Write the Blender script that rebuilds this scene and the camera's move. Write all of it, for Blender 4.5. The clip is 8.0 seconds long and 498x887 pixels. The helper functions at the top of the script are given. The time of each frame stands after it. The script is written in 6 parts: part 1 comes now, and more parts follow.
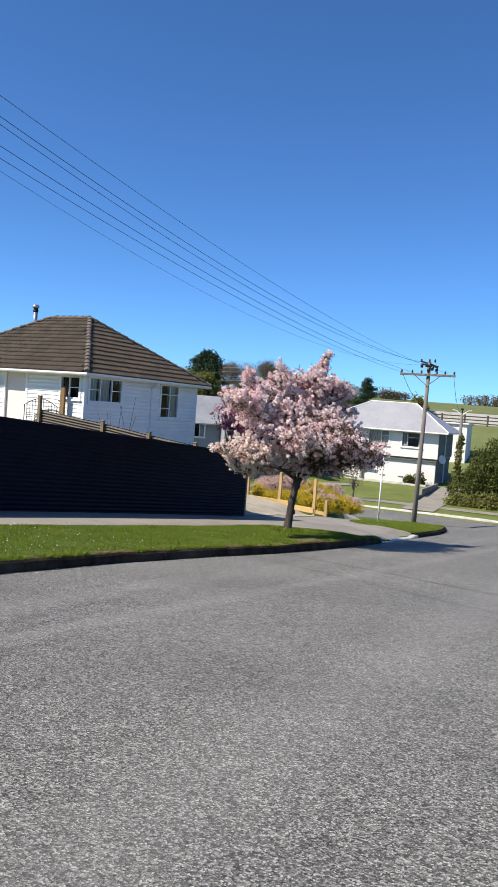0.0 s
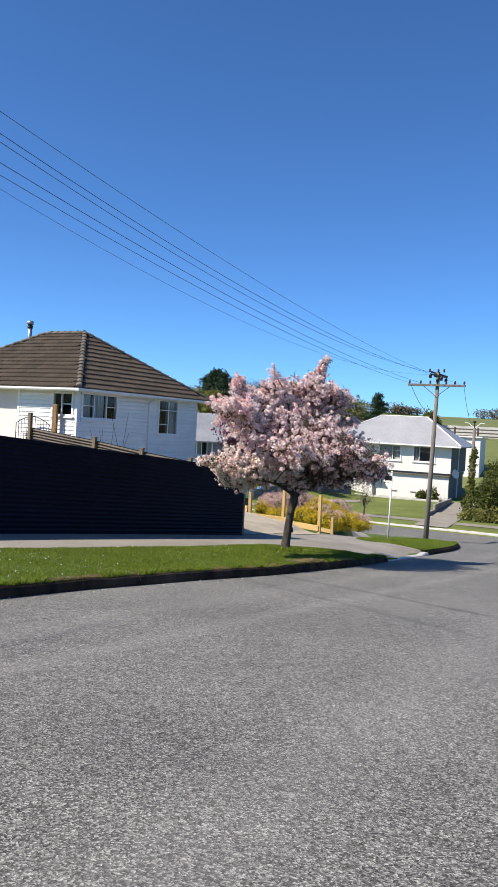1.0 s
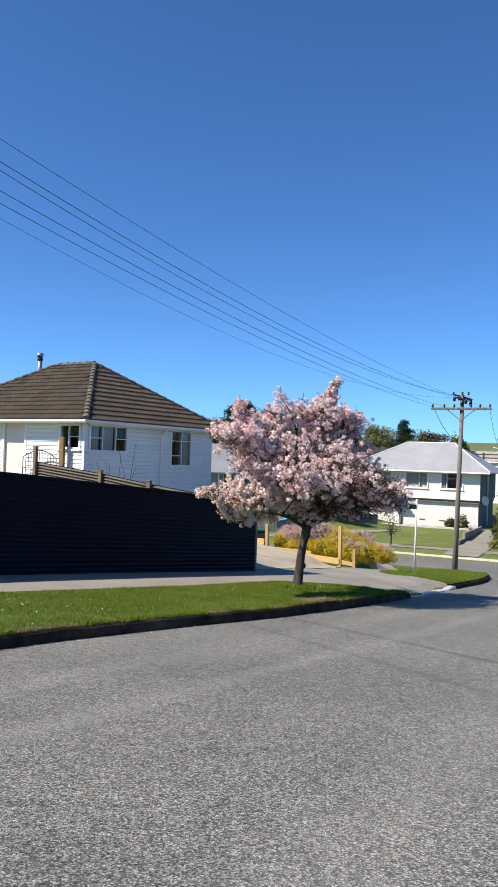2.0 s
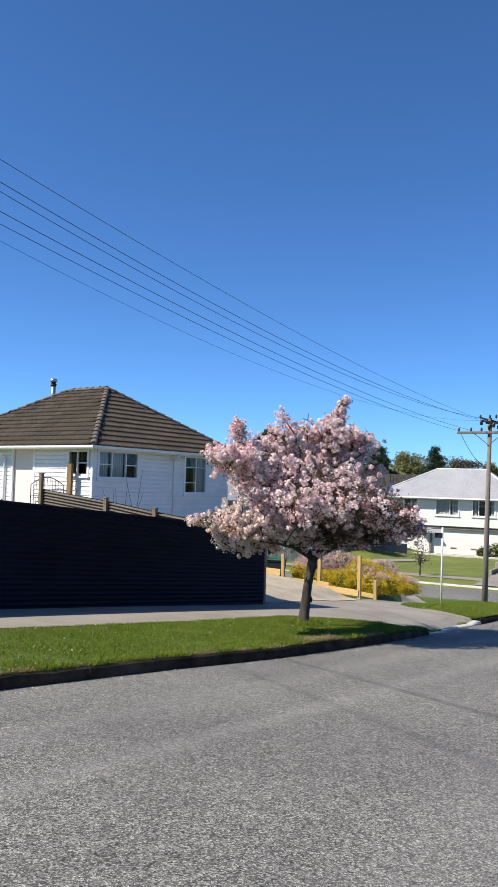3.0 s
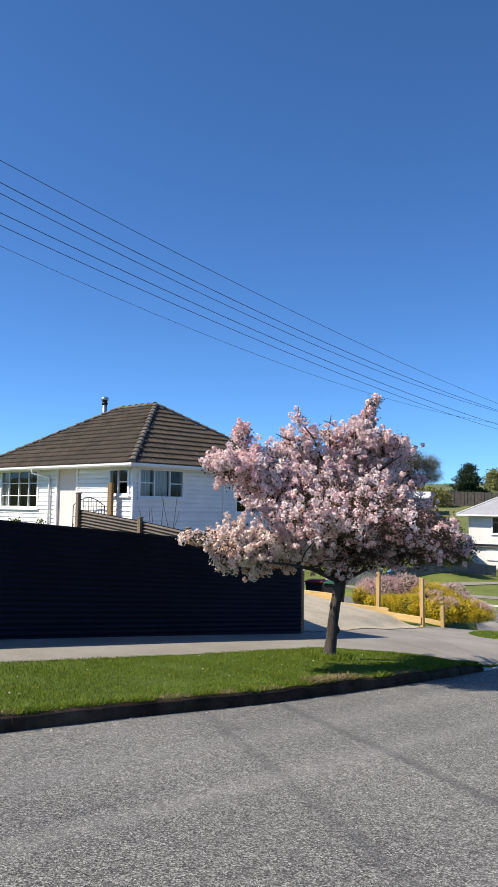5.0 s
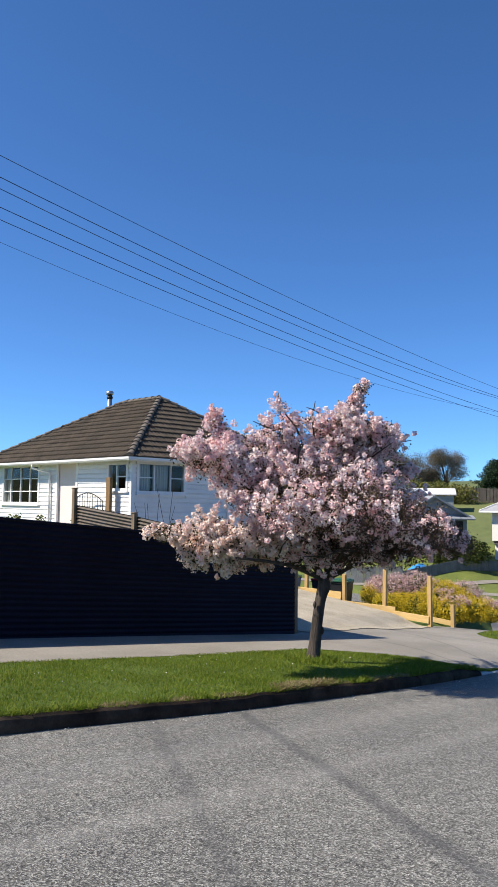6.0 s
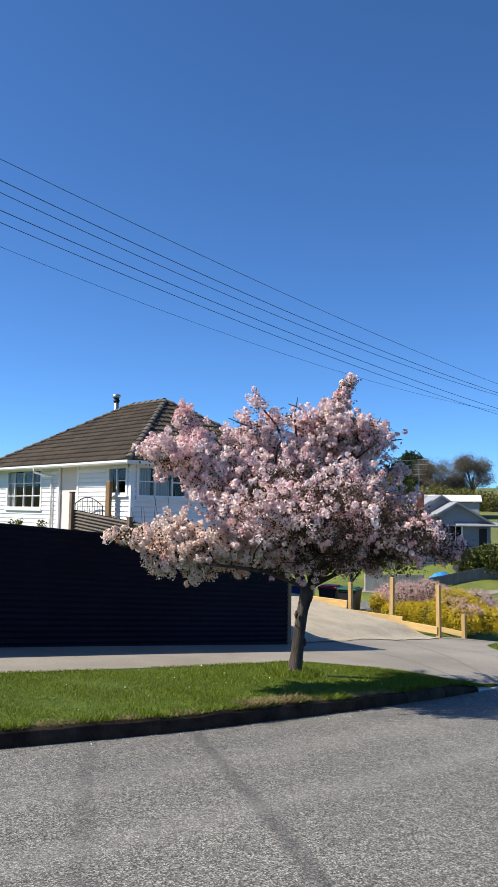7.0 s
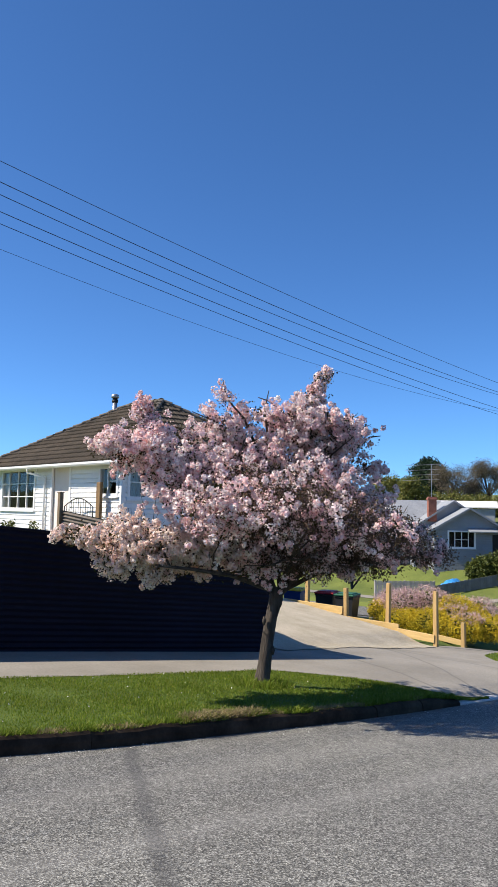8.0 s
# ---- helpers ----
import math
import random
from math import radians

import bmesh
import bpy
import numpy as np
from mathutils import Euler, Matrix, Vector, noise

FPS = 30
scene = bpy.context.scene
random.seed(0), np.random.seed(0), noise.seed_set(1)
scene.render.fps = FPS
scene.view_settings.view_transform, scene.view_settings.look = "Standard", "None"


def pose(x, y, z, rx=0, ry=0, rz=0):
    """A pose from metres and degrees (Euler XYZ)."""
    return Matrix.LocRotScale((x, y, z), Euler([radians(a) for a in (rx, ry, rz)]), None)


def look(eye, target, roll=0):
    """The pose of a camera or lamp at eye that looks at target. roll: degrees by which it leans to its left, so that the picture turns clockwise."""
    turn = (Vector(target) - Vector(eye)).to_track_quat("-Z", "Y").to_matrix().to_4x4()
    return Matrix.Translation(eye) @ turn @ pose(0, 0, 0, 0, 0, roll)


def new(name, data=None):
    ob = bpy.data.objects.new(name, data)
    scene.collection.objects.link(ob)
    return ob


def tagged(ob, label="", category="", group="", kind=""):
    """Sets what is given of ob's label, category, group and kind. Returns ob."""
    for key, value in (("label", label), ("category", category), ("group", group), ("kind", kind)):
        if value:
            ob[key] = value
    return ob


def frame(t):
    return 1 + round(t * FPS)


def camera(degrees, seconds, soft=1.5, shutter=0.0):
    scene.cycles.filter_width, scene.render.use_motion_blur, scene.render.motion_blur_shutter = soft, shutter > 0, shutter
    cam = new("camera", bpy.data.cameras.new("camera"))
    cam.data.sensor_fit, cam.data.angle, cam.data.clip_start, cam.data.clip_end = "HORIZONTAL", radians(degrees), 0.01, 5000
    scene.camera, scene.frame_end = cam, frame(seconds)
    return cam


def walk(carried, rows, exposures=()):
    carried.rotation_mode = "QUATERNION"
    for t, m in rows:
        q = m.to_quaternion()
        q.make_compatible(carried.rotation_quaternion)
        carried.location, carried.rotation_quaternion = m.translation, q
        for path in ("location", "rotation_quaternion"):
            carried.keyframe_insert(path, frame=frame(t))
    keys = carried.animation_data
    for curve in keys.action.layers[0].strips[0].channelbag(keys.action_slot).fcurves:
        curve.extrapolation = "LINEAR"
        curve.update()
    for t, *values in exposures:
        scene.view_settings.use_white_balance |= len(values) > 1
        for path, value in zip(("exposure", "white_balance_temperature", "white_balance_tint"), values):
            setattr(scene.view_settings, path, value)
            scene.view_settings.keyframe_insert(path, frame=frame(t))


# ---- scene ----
# camera and walk
cam = camera(35.3, 8.0)
UP = Vector((0.0402, -0.0761, 1.0))
LEVEL = pose(0, 0, 1.5) @ UP.rotation_difference(Vector((0, 0, 1))).to_matrix().to_4x4() @ pose(0, 0, -1.5)
PATH = [
    (0, (0.001, 0.024, 1.51), (-0.771, 1.867, 1.595), 3.8),
    (0.5, (-0.05, 0.717, 1.484), (-0.827, 2.556, 1.589), 3.5),
    (1, (-0.068, 1.413, 1.456), (-0.873, 3.239, 1.588), 2.8),
    (1.5, (-0.167, 2.082, 1.488), (-1.005, 3.89, 1.657), 2.1),
    (3, (-0.104, 4.023, 1.566), (-1.044, 5.766, 1.844), 1.7),
    (3.5, (-0.037, 4.634, 1.599), (-1.027, 6.345, 1.902), 1.8),
    (4, (0.002, 5.211, 1.61), (-1.044, 6.885, 1.934), 1.7),
    (5.5, (0.252, 6.94, 1.586), (-0.916, 8.531, 1.91), 1.4),
    (6, (0.328, 7.508, 1.596), (-0.865, 9.08, 1.919), 1.5),
    (6.5, (0.391, 8.061, 1.599), (-0.829, 9.61, 1.93), 1.5),
    (7, (0.474, 8.574, 1.613), (-0.774, 10.099, 1.952), 1.8),
    (7.5, (0.519, 9.087, 1.623), (-0.755, 10.59, 1.968), 2.2),
    (8, (0.629, 9.559, 1.618), (-0.656, 11.051, 1.968), 2.4),
]
walk(cam, [(t, LEVEL @ look(eye, target, roll)) for t, eye, target, roll in PATH], [(0.0, 0.62), (8.0, 0.62)])

# ---- world, sun ----
world = bpy.data.worlds.new("sky")
scene.world = world
world.use_nodes = True
wn = world.node_tree
wn.nodes.clear()
sky = wn.nodes.new("ShaderNodeTexSky")
sky.sky_type = "NISHITA"
sky.sun_disc = False
sky.sun_elevation = radians(44.1)
sky.sun_rotation = radians(225.8)
sky.air_density, sky.dust_density, sky.ozone_density = 0.6, 0.25, 2.2
bg = wn.nodes.new("ShaderNodeBackground")
bg.inputs["Strength"].default_value = 0.0865
hue = wn.nodes.new("ShaderNodeMixRGB")
hue.blend_type = "MULTIPLY"
hue.inputs["Fac"].default_value = 1.0
hue.inputs["Color2"].default_value = (0.6, 1.02, 1.43, 1)
wout = wn.nodes.new("ShaderNodeOutputWorld")
wn.links.new(sky.outputs["Color"], hue.inputs["Color1"])
wn.links.new(hue.outputs["Color"], bg.inputs["Color"])
wn.links.new(bg.outputs["Background"], wout.inputs["Surface"])
sun = new("sun", bpy.data.lights.new("sun", "SUN"))
sun.data.energy, sun.data.angle, sun.data.color = 5.0, radians(0.53), (1.0, 0.9, 0.77)
sun.matrix_world = look((-53.3, -51.8, 72.0), (0, 0, 0))


# ---- materials ----
def nodes_of(name):
    m = bpy.data.materials.new(name)
    m.use_nodes = True
    nt = m.node_tree
    return m, nt, nt.nodes["Principled BSDF"]


def noise_node(nt, scale, detail=4.0, rough=0.55, coord=None, stretch=None):
    tc = nt.nodes.new("ShaderNodeTexCoord")
    src = tc.outputs["Object"] if coord is None else coord
    if stretch:
        mp = nt.nodes.new("ShaderNodeMapping")
        mp.inputs["Scale"].default_value = stretch
        nt.links.new(src, mp.inputs["Vector"])
        src = mp.outputs["Vector"]
    n = nt.nodes.new("ShaderNodeTexNoise")
    n.inputs["Scale"].default_value = scale
    n.inputs["Detail"].default_value = detail
    n.inputs["Roughness"].default_value = rough
    nt.links.new(src, n.inputs["Vector"])
    return n


def ramp(nt, src, stops):
    r = nt.nodes.new("ShaderNodeValToRGB")
    els = r.color_ramp.elements
    while len(els) < len(stops):
        els.new(0.5)
    for e, (p, c) in zip(els, stops):
        e.position = p
        e.color = (*c, 1) if len(c) == 3 else c
    nt.links.new(src, r.inputs["Fac"])
    return r


def mix(nt, a, b, fac, mode="MIX"):
    m = nt.nodes.new("ShaderNodeMixRGB")
    m.blend_type = mode
    for sock, val in ((m.inputs["Color1"], a), (m.inputs["Color2"], b), (m.inputs["Fac"], fac)):
        if isinstance(val, (int, float)):
            sock.default_value = val
        elif isinstance(val, tuple):
            sock.default_value = (*val, 1)
        else:
            nt.links.new(val, sock)
    return m.outputs["Color"]


def add_bump(nt, bsdf, height, strength, distance):
    b = nt.nodes.new("ShaderNodeBump")
    b.inputs["Strength"].default_value = strength
    b.inputs["Distance"].default_value = distance
    nt.links.new(height, b.inputs["Height"])
    nt.links.new(b.outputs["Normal"], bsdf.inputs["Normal"])


def surface(name, dark, light, big=1.5, fine=30.0, rough=0.7, metal=0.0, bump=0.3, depth=0.004, stretch=None, pieces=0.0, spec=0.4, grain=0.2):
    """Two-scale mottled surface; pieces: how far single objects differ in value."""
    m, nt, b = nodes_of(name)
    n1 = noise_node(nt, big, 5, 0.6, None, stretch)
    n2 = noise_node(nt, fine, 4, 0.6, None, stretch)
    c = ramp(nt, n1.outputs["Fac"], [(0.3, dark), (0.7, light)]).outputs["Color"]
    v = ramp(nt, n2.outputs["Fac"], [(0.25, (1 - grain,) * 3), (0.75, (1 + 0.6 * grain,) * 3)]).outputs["Color"]
    c = mix(nt, c, v, 1.0, "MULTIPLY")
    if pieces:
        oi = nt.nodes.new("ShaderNodeObjectInfo")
        pv = ramp(nt, oi.outputs["Random"], [(0, (1 - pieces,) * 3), (1, (1 + pieces,) * 3)]).outputs["Color"]
        c = mix(nt, c, pv, 1.0, "MULTIPLY")
    nt.links.new(c, b.inputs["Base Color"])
    b.inputs["Roughness"].default_value = rough
    b.inputs["Metallic"].default_value = metal
    b.inputs["Specular IOR Level"].default_value = spec
    if bump:
        add_bump(nt, b, n2.outputs["Fac"], bump, depth)
    return m


def leafy(name, colours, rough=0.6, glow=0.35, spec=0.2, tint=None):
    """Thin leaves or petals, each with its own tint, that let some light through."""
    m, nt, b = nodes_of(name)
    g = nt.nodes.new("ShaderNodeNewGeometry")
    k = len(colours) - 1
    c = ramp(nt, g.outputs["Random Per Island"], [(i / k, col) for i, col in enumerate(colours)]).outputs["Color"]
    n = noise_node(nt, 1.3, 3)
    v = ramp(nt, n.outputs["Fac"], [(0.3, (0.86, 0.86, 0.86)), (0.7, (1.06, 1.06, 1.06))]).outputs["Color"]
    c = mix(nt, c, v, 1.0, "MULTIPLY")
    if tint:
        patch = noise_node(nt, 2.4, 2)
        c = mix(nt, c, ramp(nt, patch.outputs["Fac"], [(0.42, (1, 1, 1)), (0.66, tint)]).outputs["Color"], 1.0, "MULTIPLY")
    nt.links.new(c, b.inputs["Base Color"])
    b.inputs["Roughness"].default_value = rough
    b.inputs["Specular IOR Level"].default_value = spec
    t = nt.nodes.new("ShaderNodeBsdfTranslucent")
    nt.links.new(c, t.inputs["Color"])
    mx = nt.nodes.new("ShaderNodeMixShader")
    mx.inputs["Fac"].default_value = glow
    nt.links.new(b.outputs["BSDF"], mx.inputs[1])
    nt.links.new(t.outputs["BSDF"], mx.inputs[2])
    nt.links.new(mx.outputs["Shader"], nt.nodes["Material Output"].inputs["Surface"])
    return m


def line_mask(nt, a, b, half, soft):
    """1 on the straight line through the plan points a and b, fading to 0 beyond its width."""
    tc = nt.nodes.new("ShaderNodeTexCoord")
    wob = noise_node(nt, 1.6, 3)
    dx, dy = b[0] - a[0], b[1] - a[1]
    ln = math.hypot(dx, dy)
    nx, ny = -dy / ln, dx / ln
    dot = nt.nodes.new("ShaderNodeVectorMath")
    dot.operation = "DOT_PRODUCT"
    nt.links.new(tc.outputs["Object"], dot.inputs[0])
    dot.inputs[1].default_value = (nx, ny, 0)
    s = nt.nodes.new("ShaderNodeMath")
    s.operation = "SUBTRACT"
    nt.links.new(dot.outputs["Value"], s.inputs[0])
    s.inputs[1].default_value = nx * a[0] + ny * a[1] - 0.05
    w = nt.nodes.new("ShaderNodeMath")
    w.operation = "MULTIPLY_ADD"
    nt.links.new(wob.outputs["Fac"], w.inputs[0])
    w.inputs[1].default_value = -0.1
    nt.links.new(s.outputs["Value"], w.inputs[2])
    ab = nt.nodes.new("ShaderNodeMath")
    ab.operation = "ABSOLUTE"
    nt.links.new(w.outputs["Value"], ab.inputs[0])
    mr = nt.nodes.new("ShaderNodeMapRange")
    mr.inputs["From Min"].default_value = half
    mr.inputs["From Max"].default_value = half + soft
    mr.inputs["To Min"].default_value = 1
    mr.inputs["To Max"].default_value = 0
    nt.links.new(ab.outputs["Value"], mr.inputs["Value"])
    return mr.outputs["Result"]


def asphalt():
    m, nt, b = nodes_of("chip_seal")
    tc = nt.nodes.new("ShaderNodeTexCoord")
    vo = nt.nodes.new("ShaderNodeTexVoronoi")
    vo.inputs["Scale"].default_value = 104
    warp = noise_node(nt, 60, 2)
    jog = nt.nodes.new("ShaderNodeVectorMath")
    jog.operation = "MULTIPLY_ADD"
    jog.inputs[1].default_value = (0.022, 0.022, 0.022)
    nt.links.new(warp.outputs["Color"], jog.inputs[0])
    nt.links.new(tc.outputs["Object"], jog.inputs[2])
    nt.links.new(jog.outputs["Vector"], vo.inputs["Vector"])
    bw = nt.nodes.new("ShaderNodeSeparateColor")
    nt.links.new(vo.outputs["Color"], bw.inputs["Color"])
    chips = ramp(nt, bw.outputs["Red"], [(0.0, (0.04, 0.039, 0.036)), (0.4, (0.142, 0.14, 0.128)), (0.75, (0.275, 0.271, 0.247)), (1.0, (0.46, 0.454, 0.416))]).outputs["Color"]
    gap = ramp(nt, vo.outputs["Distance"], [(0.35, (1, 1, 1)), (0.8, (0.48, 0.48, 0.48))]).outputs["Color"]
    c = mix(nt, chips, gap, 1.0, "MULTIPLY")
    n0 = noise_node(nt, 11, 3, 0.6)
    c = mix(nt, c, ramp(nt, n0.outputs["Fac"], [(0.3, (0.8, 0.8, 0.8)), (0.7, (1.18, 1.18, 1.18))]).outputs["Color"], 1.0, "MULTIPLY")
    n1 = noise_node(nt, 0.32, 5, 0.6)
    c = mix(nt, c, ramp(nt, n1.outputs["Fac"], [(0.3, (0.84, 0.84, 0.85)), (0.7, (1.12, 1.12, 1.1))]).outputs["Color"], 1.0, "MULTIPLY")
    n3 = noise_node(nt, 0.5, 4, 0.6, None, (0.35, 2.2, 1))
    c = mix(nt, c, ramp(nt, n3.outputs["Fac"], [(0.35, (0.9, 0.9, 0.9)), (0.65, (1.08, 1.08, 1.07))]).outputs["Color"], 0.6, "MULTIPLY")
    for a, p, half, soft, f in SEAMS:
        mk = line_mask(nt, a, p, half, soft)
        dm = nt.nodes.new("ShaderNodeMath")
        dm.operation = "MULTIPLY"
        nt.links.new(mk, dm.inputs[0])
        dm.inputs[1].default_value = abs(f)
        c = mix(nt, c, (0.05, 0.05, 0.052) if f > 0 else (0.32, 0.31, 0.29), dm.outputs["Value"])
    nt.links.new(c, b.inputs["Base Color"])
    b.inputs["Roughness"].default_value = 0.82
    b.inputs["Specular IOR Level"].default_value = 0.35
    add_bump(nt, b, vo.outputs["Distance"], 0.6, 0.004)
    return m


SEAMS = [((-5.31, 13.41), (-2.15, 10.69), 0.022, 0.08, 0.34), ((-4.5, 14.15), (-1.7, 11.95), 0.025, 0.08, 0.5),
         ((-3.36, 9.68), (-2.95, 12.9), 0.04, 0.22, -0.18), ((-4.6, 9.0), (-3.9, 15.0), 0.08, 0.35, -0.12), ((-1.3, 4.0), (-0.6, 14.0), 0.1, 0.5, -0.14)]
M_ROAD = asphalt()
M_GRASS = surface("mown_grass", (0.055, 0.09, 0.01), (0.1, 0.15, 0.018), 2.2, 60, 0.9, 0, 0.8, 0.02)
M_LAWN = surface("far_lawn", (0.085, 0.115, 0.02), (0.155, 0.185, 0.036), 0.5, 9, 0.9, 0, 0.6, 0.03)
M_HILL = surface("pasture", (0.09, 0.12, 0.035), (0.16, 0.175, 0.06), 0.06, 1.0, 0.95, 0, 0.3, 0.1)
M_BLADE = leafy("grass_blades", [(0.075, 0.125, 0.011), (0.14, 0.21, 0.017), (0.2, 0.27, 0.026), (0.3, 0.31, 0.07)], 0.7, 0.35)
M_PEBBLE = leafy("pebbles", [(0.34, 0.3, 0.22), (0.43, 0.38, 0.28), (0.5, 0.45, 0.34), (0.6, 0.54, 0.43)], 0.95, 0.0, 0.1)
M_DRY = leafy("dry_grass", [(0.22, 0.17, 0.08), (0.36, 0.28, 0.15), (0.12, 0.12, 0.04)], 0.8, 0.2)
M_CONC = surface("path_concrete", (0.21, 0.193, 0.16), (0.3, 0.278, 0.238), 0.7, 26, 0.85, 0, 0.35, 0.004)


def seamed(m, seams, colour, strength):
    """Thin dark joints and cracks across a poured surface."""
    nt = m.node_tree
    b = nt.nodes["Principled BSDF"]
    c = b.inputs["Base Color"].links[0].from_socket
    for a, p in seams:
        dm = nt.nodes.new("ShaderNodeMath")
        dm.operation = "MULTIPLY"
        nt.links.new(line_mask(nt, a, p, 0.012, 0.03), dm.inputs[0])
        dm.inputs[1].default_value = strength
        c = mix(nt, c, colour, dm.outputs["Value"])
    nt.links.new(c, b.inputs["Base Color"])


seamed(M_CONC, [((-8.94, 25.76), (-4.38, 21.37)), ((-8.13, 25.57), (-5.73, 24.56)), ((-9.0, 23.2), (-5.0, 21.0))], (0.08, 0.075, 0.068), 0.4)
# weathered brown, darkened further: the shade of the kerb face is in this colour
M_KERB = surface("shaded_kerb_concrete", (0.016, 0.011, 0.008), (0.085, 0.06, 0.04), 2.2, 28, 0.95, 0, 0.6, 0.008, None, 0.15, 0.08)
M_KERBPALE = surface("pale_kerb", (0.42, 0.41, 0.38), (0.58, 0.57, 0.54), 2.0, 25, 0.85, 0, 0.4, 0.005)
M_GRAVEL = surface("gravel", (0.4, 0.35, 0.26), (0.56, 0.5, 0.39), 1.3, 36, 0.95, 0, 0.7, 0.02, None, 0.0, 0.3, 0.38)
M_FENCE = surface("navy_steel", (0.003, 0.0035, 0.012), (0.006, 0.007, 0.02), 0.8, 6, 0.55, 0.0, 0.05, 0.002, None, 0.0, 0.19)
M_BROWN = surface("brown_steel", (0.075, 0.06, 0.047), (0.125, 0.1, 0.08), 1.2, 18, 0.6, 0.0, 0.1, 0.002)
M_POSTW = surface("weathered_post", (0.14, 0.1, 0.065), (0.26, 0.19, 0.12), 3, 30, 0.85, 0, 0.5, 0.006, (8, 8, 1), 0.15)
M_PINE = surface("new_pine", (0.5, 0.34, 0.13), (0.64, 0.46, 0.2), 2.5, 30, 0.75, 0, 0.3, 0.003, (1, 6, 6), 0.1)
M_PINEUP = surface("new_pine_post", (0.42, 0.27, 0.1), (0.55, 0.38, 0.17), 2.5, 30, 0.75, 0, 0.3, 0.003, (8, 8, 1), 0.1)
M_WHITE = surface("white_weatherboard", (0.72, 0.72, 0.71), (0.8, 0.8, 0.79), 1.6, 22, 0.55, 0, 0.02, 0.002, None, 0.03, 0.4, 0.04)
M_TRIM = surface("white_trim", (0.74, 0.74, 0.73), (0.82, 0.82, 0.81), 2.0, 30, 0.45, 0, 0.04, 0.001, None, 0.0, 0.4, 0.05)
M_PANEL = surface("pink_render", (0.66, 0.59, 0.55), (0.73, 0.66, 0.62), 1.2, 40, 0.8, 0, 0.08, 0.002, None, 0.0, 0.4, 0.05)
M_TILE = surface("concrete_tile", (0.046, 0.036, 0.025), (0.12, 0.093, 0.066), 1.6, 22, 0.9, 0, 0.6, 0.006, None, 0.22)
M_TILECAP = surface("hip_tile", (0.08, 0.068, 0.054), (0.19, 0.16, 0.13), 3, 22, 0.9, 0, 0.6, 0.006, None, 0.2)
M_UNDER = surface("roof_underlay", (0.03, 0.025, 0.022), (0.05, 0.04, 0.035), 2, 20, 0.95)
M_STEEL = surface("galvanised_flue", (0.35, 0.36, 0.37), (0.55, 0.56, 0.57), 4, 40, 0.35, 0.8, 0.1, 0.001)
M_IRON = surface("black_iron", (0.012, 0.012, 0.012), (0.03, 0.028, 0.026), 6, 50, 0.5, 0.4, 0.2, 0.001)
# near-black colour stands for the darkness of unlit rooms
M_INT = surface("unlit_room_dark", (0.02, 0.019, 0.018), (0.04, 0.038, 0.035), 0.7, 12, 0.9)
M_CURT = surface("pale_curtain", (0.55, 0.54, 0.52), (0.7, 0.69, 0.67), 3, 30, 0.9, 0, 0.2, 0.004, (6, 6, 0.6))
M_BARK = surface("grey_bark", (0.022, 0.018, 0.015), (0.115, 0.094, 0.077), 5, 34, 0.95, 0, 1.0, 0.02, (1.6, 1.6, 0.45))
M_POLE = surface("weathered_pole", (0.11, 0.095, 0.08), (0.24, 0.215, 0.19), 2, 30, 0.9, 0, 0.5, 0.008, (6, 6, 0.5))
M_WIRE = surface("dark_cable", (0.02, 0.02, 0.025), (0.035, 0.035, 0.04), 2, 20, 0.6, 0.2, 0)
M_INSUL = surface("brown_insulator", (0.06, 0.03, 0.02), (0.1, 0.05, 0.035), 8, 50, 0.3, 0, 0)
M_SIGNW = surface("white_post_paint", (0.72, 0.71, 0.68), (0.82, 0.81, 0.79), 3, 20, 0.5)
M_GREYROOF = surface("grey_roof_steel", (0.33, 0.335, 0.35), (0.4, 0.405, 0.42), 0.6, 8, 0.5, 0.1, 0.05, 0.003)
M_STUCCO = surface("white_stucco", (0.72, 0.7, 0.67), (0.78, 0.765, 0.74), 0.4, 4, 0.8, 0, 0.0, 0.004, None, 0.0, 0.4, 0.06)
M_TRIMSHADOW = surface("brown_trim_and_shadow", (0.13, 0.115, 0.105), (0.19, 0.17, 0.155), 1, 12, 0.8)
M_BLUEBOARD = surface("blue_grey_weatherboard", (0.235, 0.25, 0.275), (0.29, 0.305, 0.33), 1.2, 14, 0.6, 0, 0.1, 0.002)
M_SLATE = surface("blue_grey_roof", (0.24, 0.255, 0.275), (0.32, 0.335, 0.355), 0.8, 8, 0.6, 0, 0.2, 0.01)
M_BRICK = surface("chimney_brick", (0.2, 0.075, 0.05), (0.33, 0.13, 0.09), 3, 15, 0.9, 0, 0.4, 0.01)
M_GREYFENCE = surface("grey_boards", (0.13, 0.135, 0.14), (0.19, 0.195, 0.2), 2, 15, 0.85, 0, 0.3, 0.005, None, 0.12)
M_PICKET = surface("bleached_pickets", (0.3, 0.28, 0.26), (0.42, 0.4, 0.37), 2, 15, 0.9, 0, 0.4, 0.006, None, 0.15)
M_DARKWOOD = surface("dark_rails", (0.05, 0.045, 0.04), (0.1, 0.088, 0.078), 2, 15, 0.9)
M_BINBLACK = surface("bin_plastic", (0.02, 0.022, 0.024), (0.035, 0.036, 0.04), 3, 30, 0.5)
M_BINBLUE = surface("bin_blue", (0.012, 0.04, 0.16), (0.02, 0.06, 0.22), 3, 30, 0.45)
M_BINRED = surface("bin_red", (0.3, 0.012, 0.018), (0.4, 0.02, 0.03), 3, 30, 0.45)
M_BINYELLOW = surface("bin_yellow", (0.6, 0.42, 0.03), (0.7, 0.5, 0.05), 3, 30, 0.45)
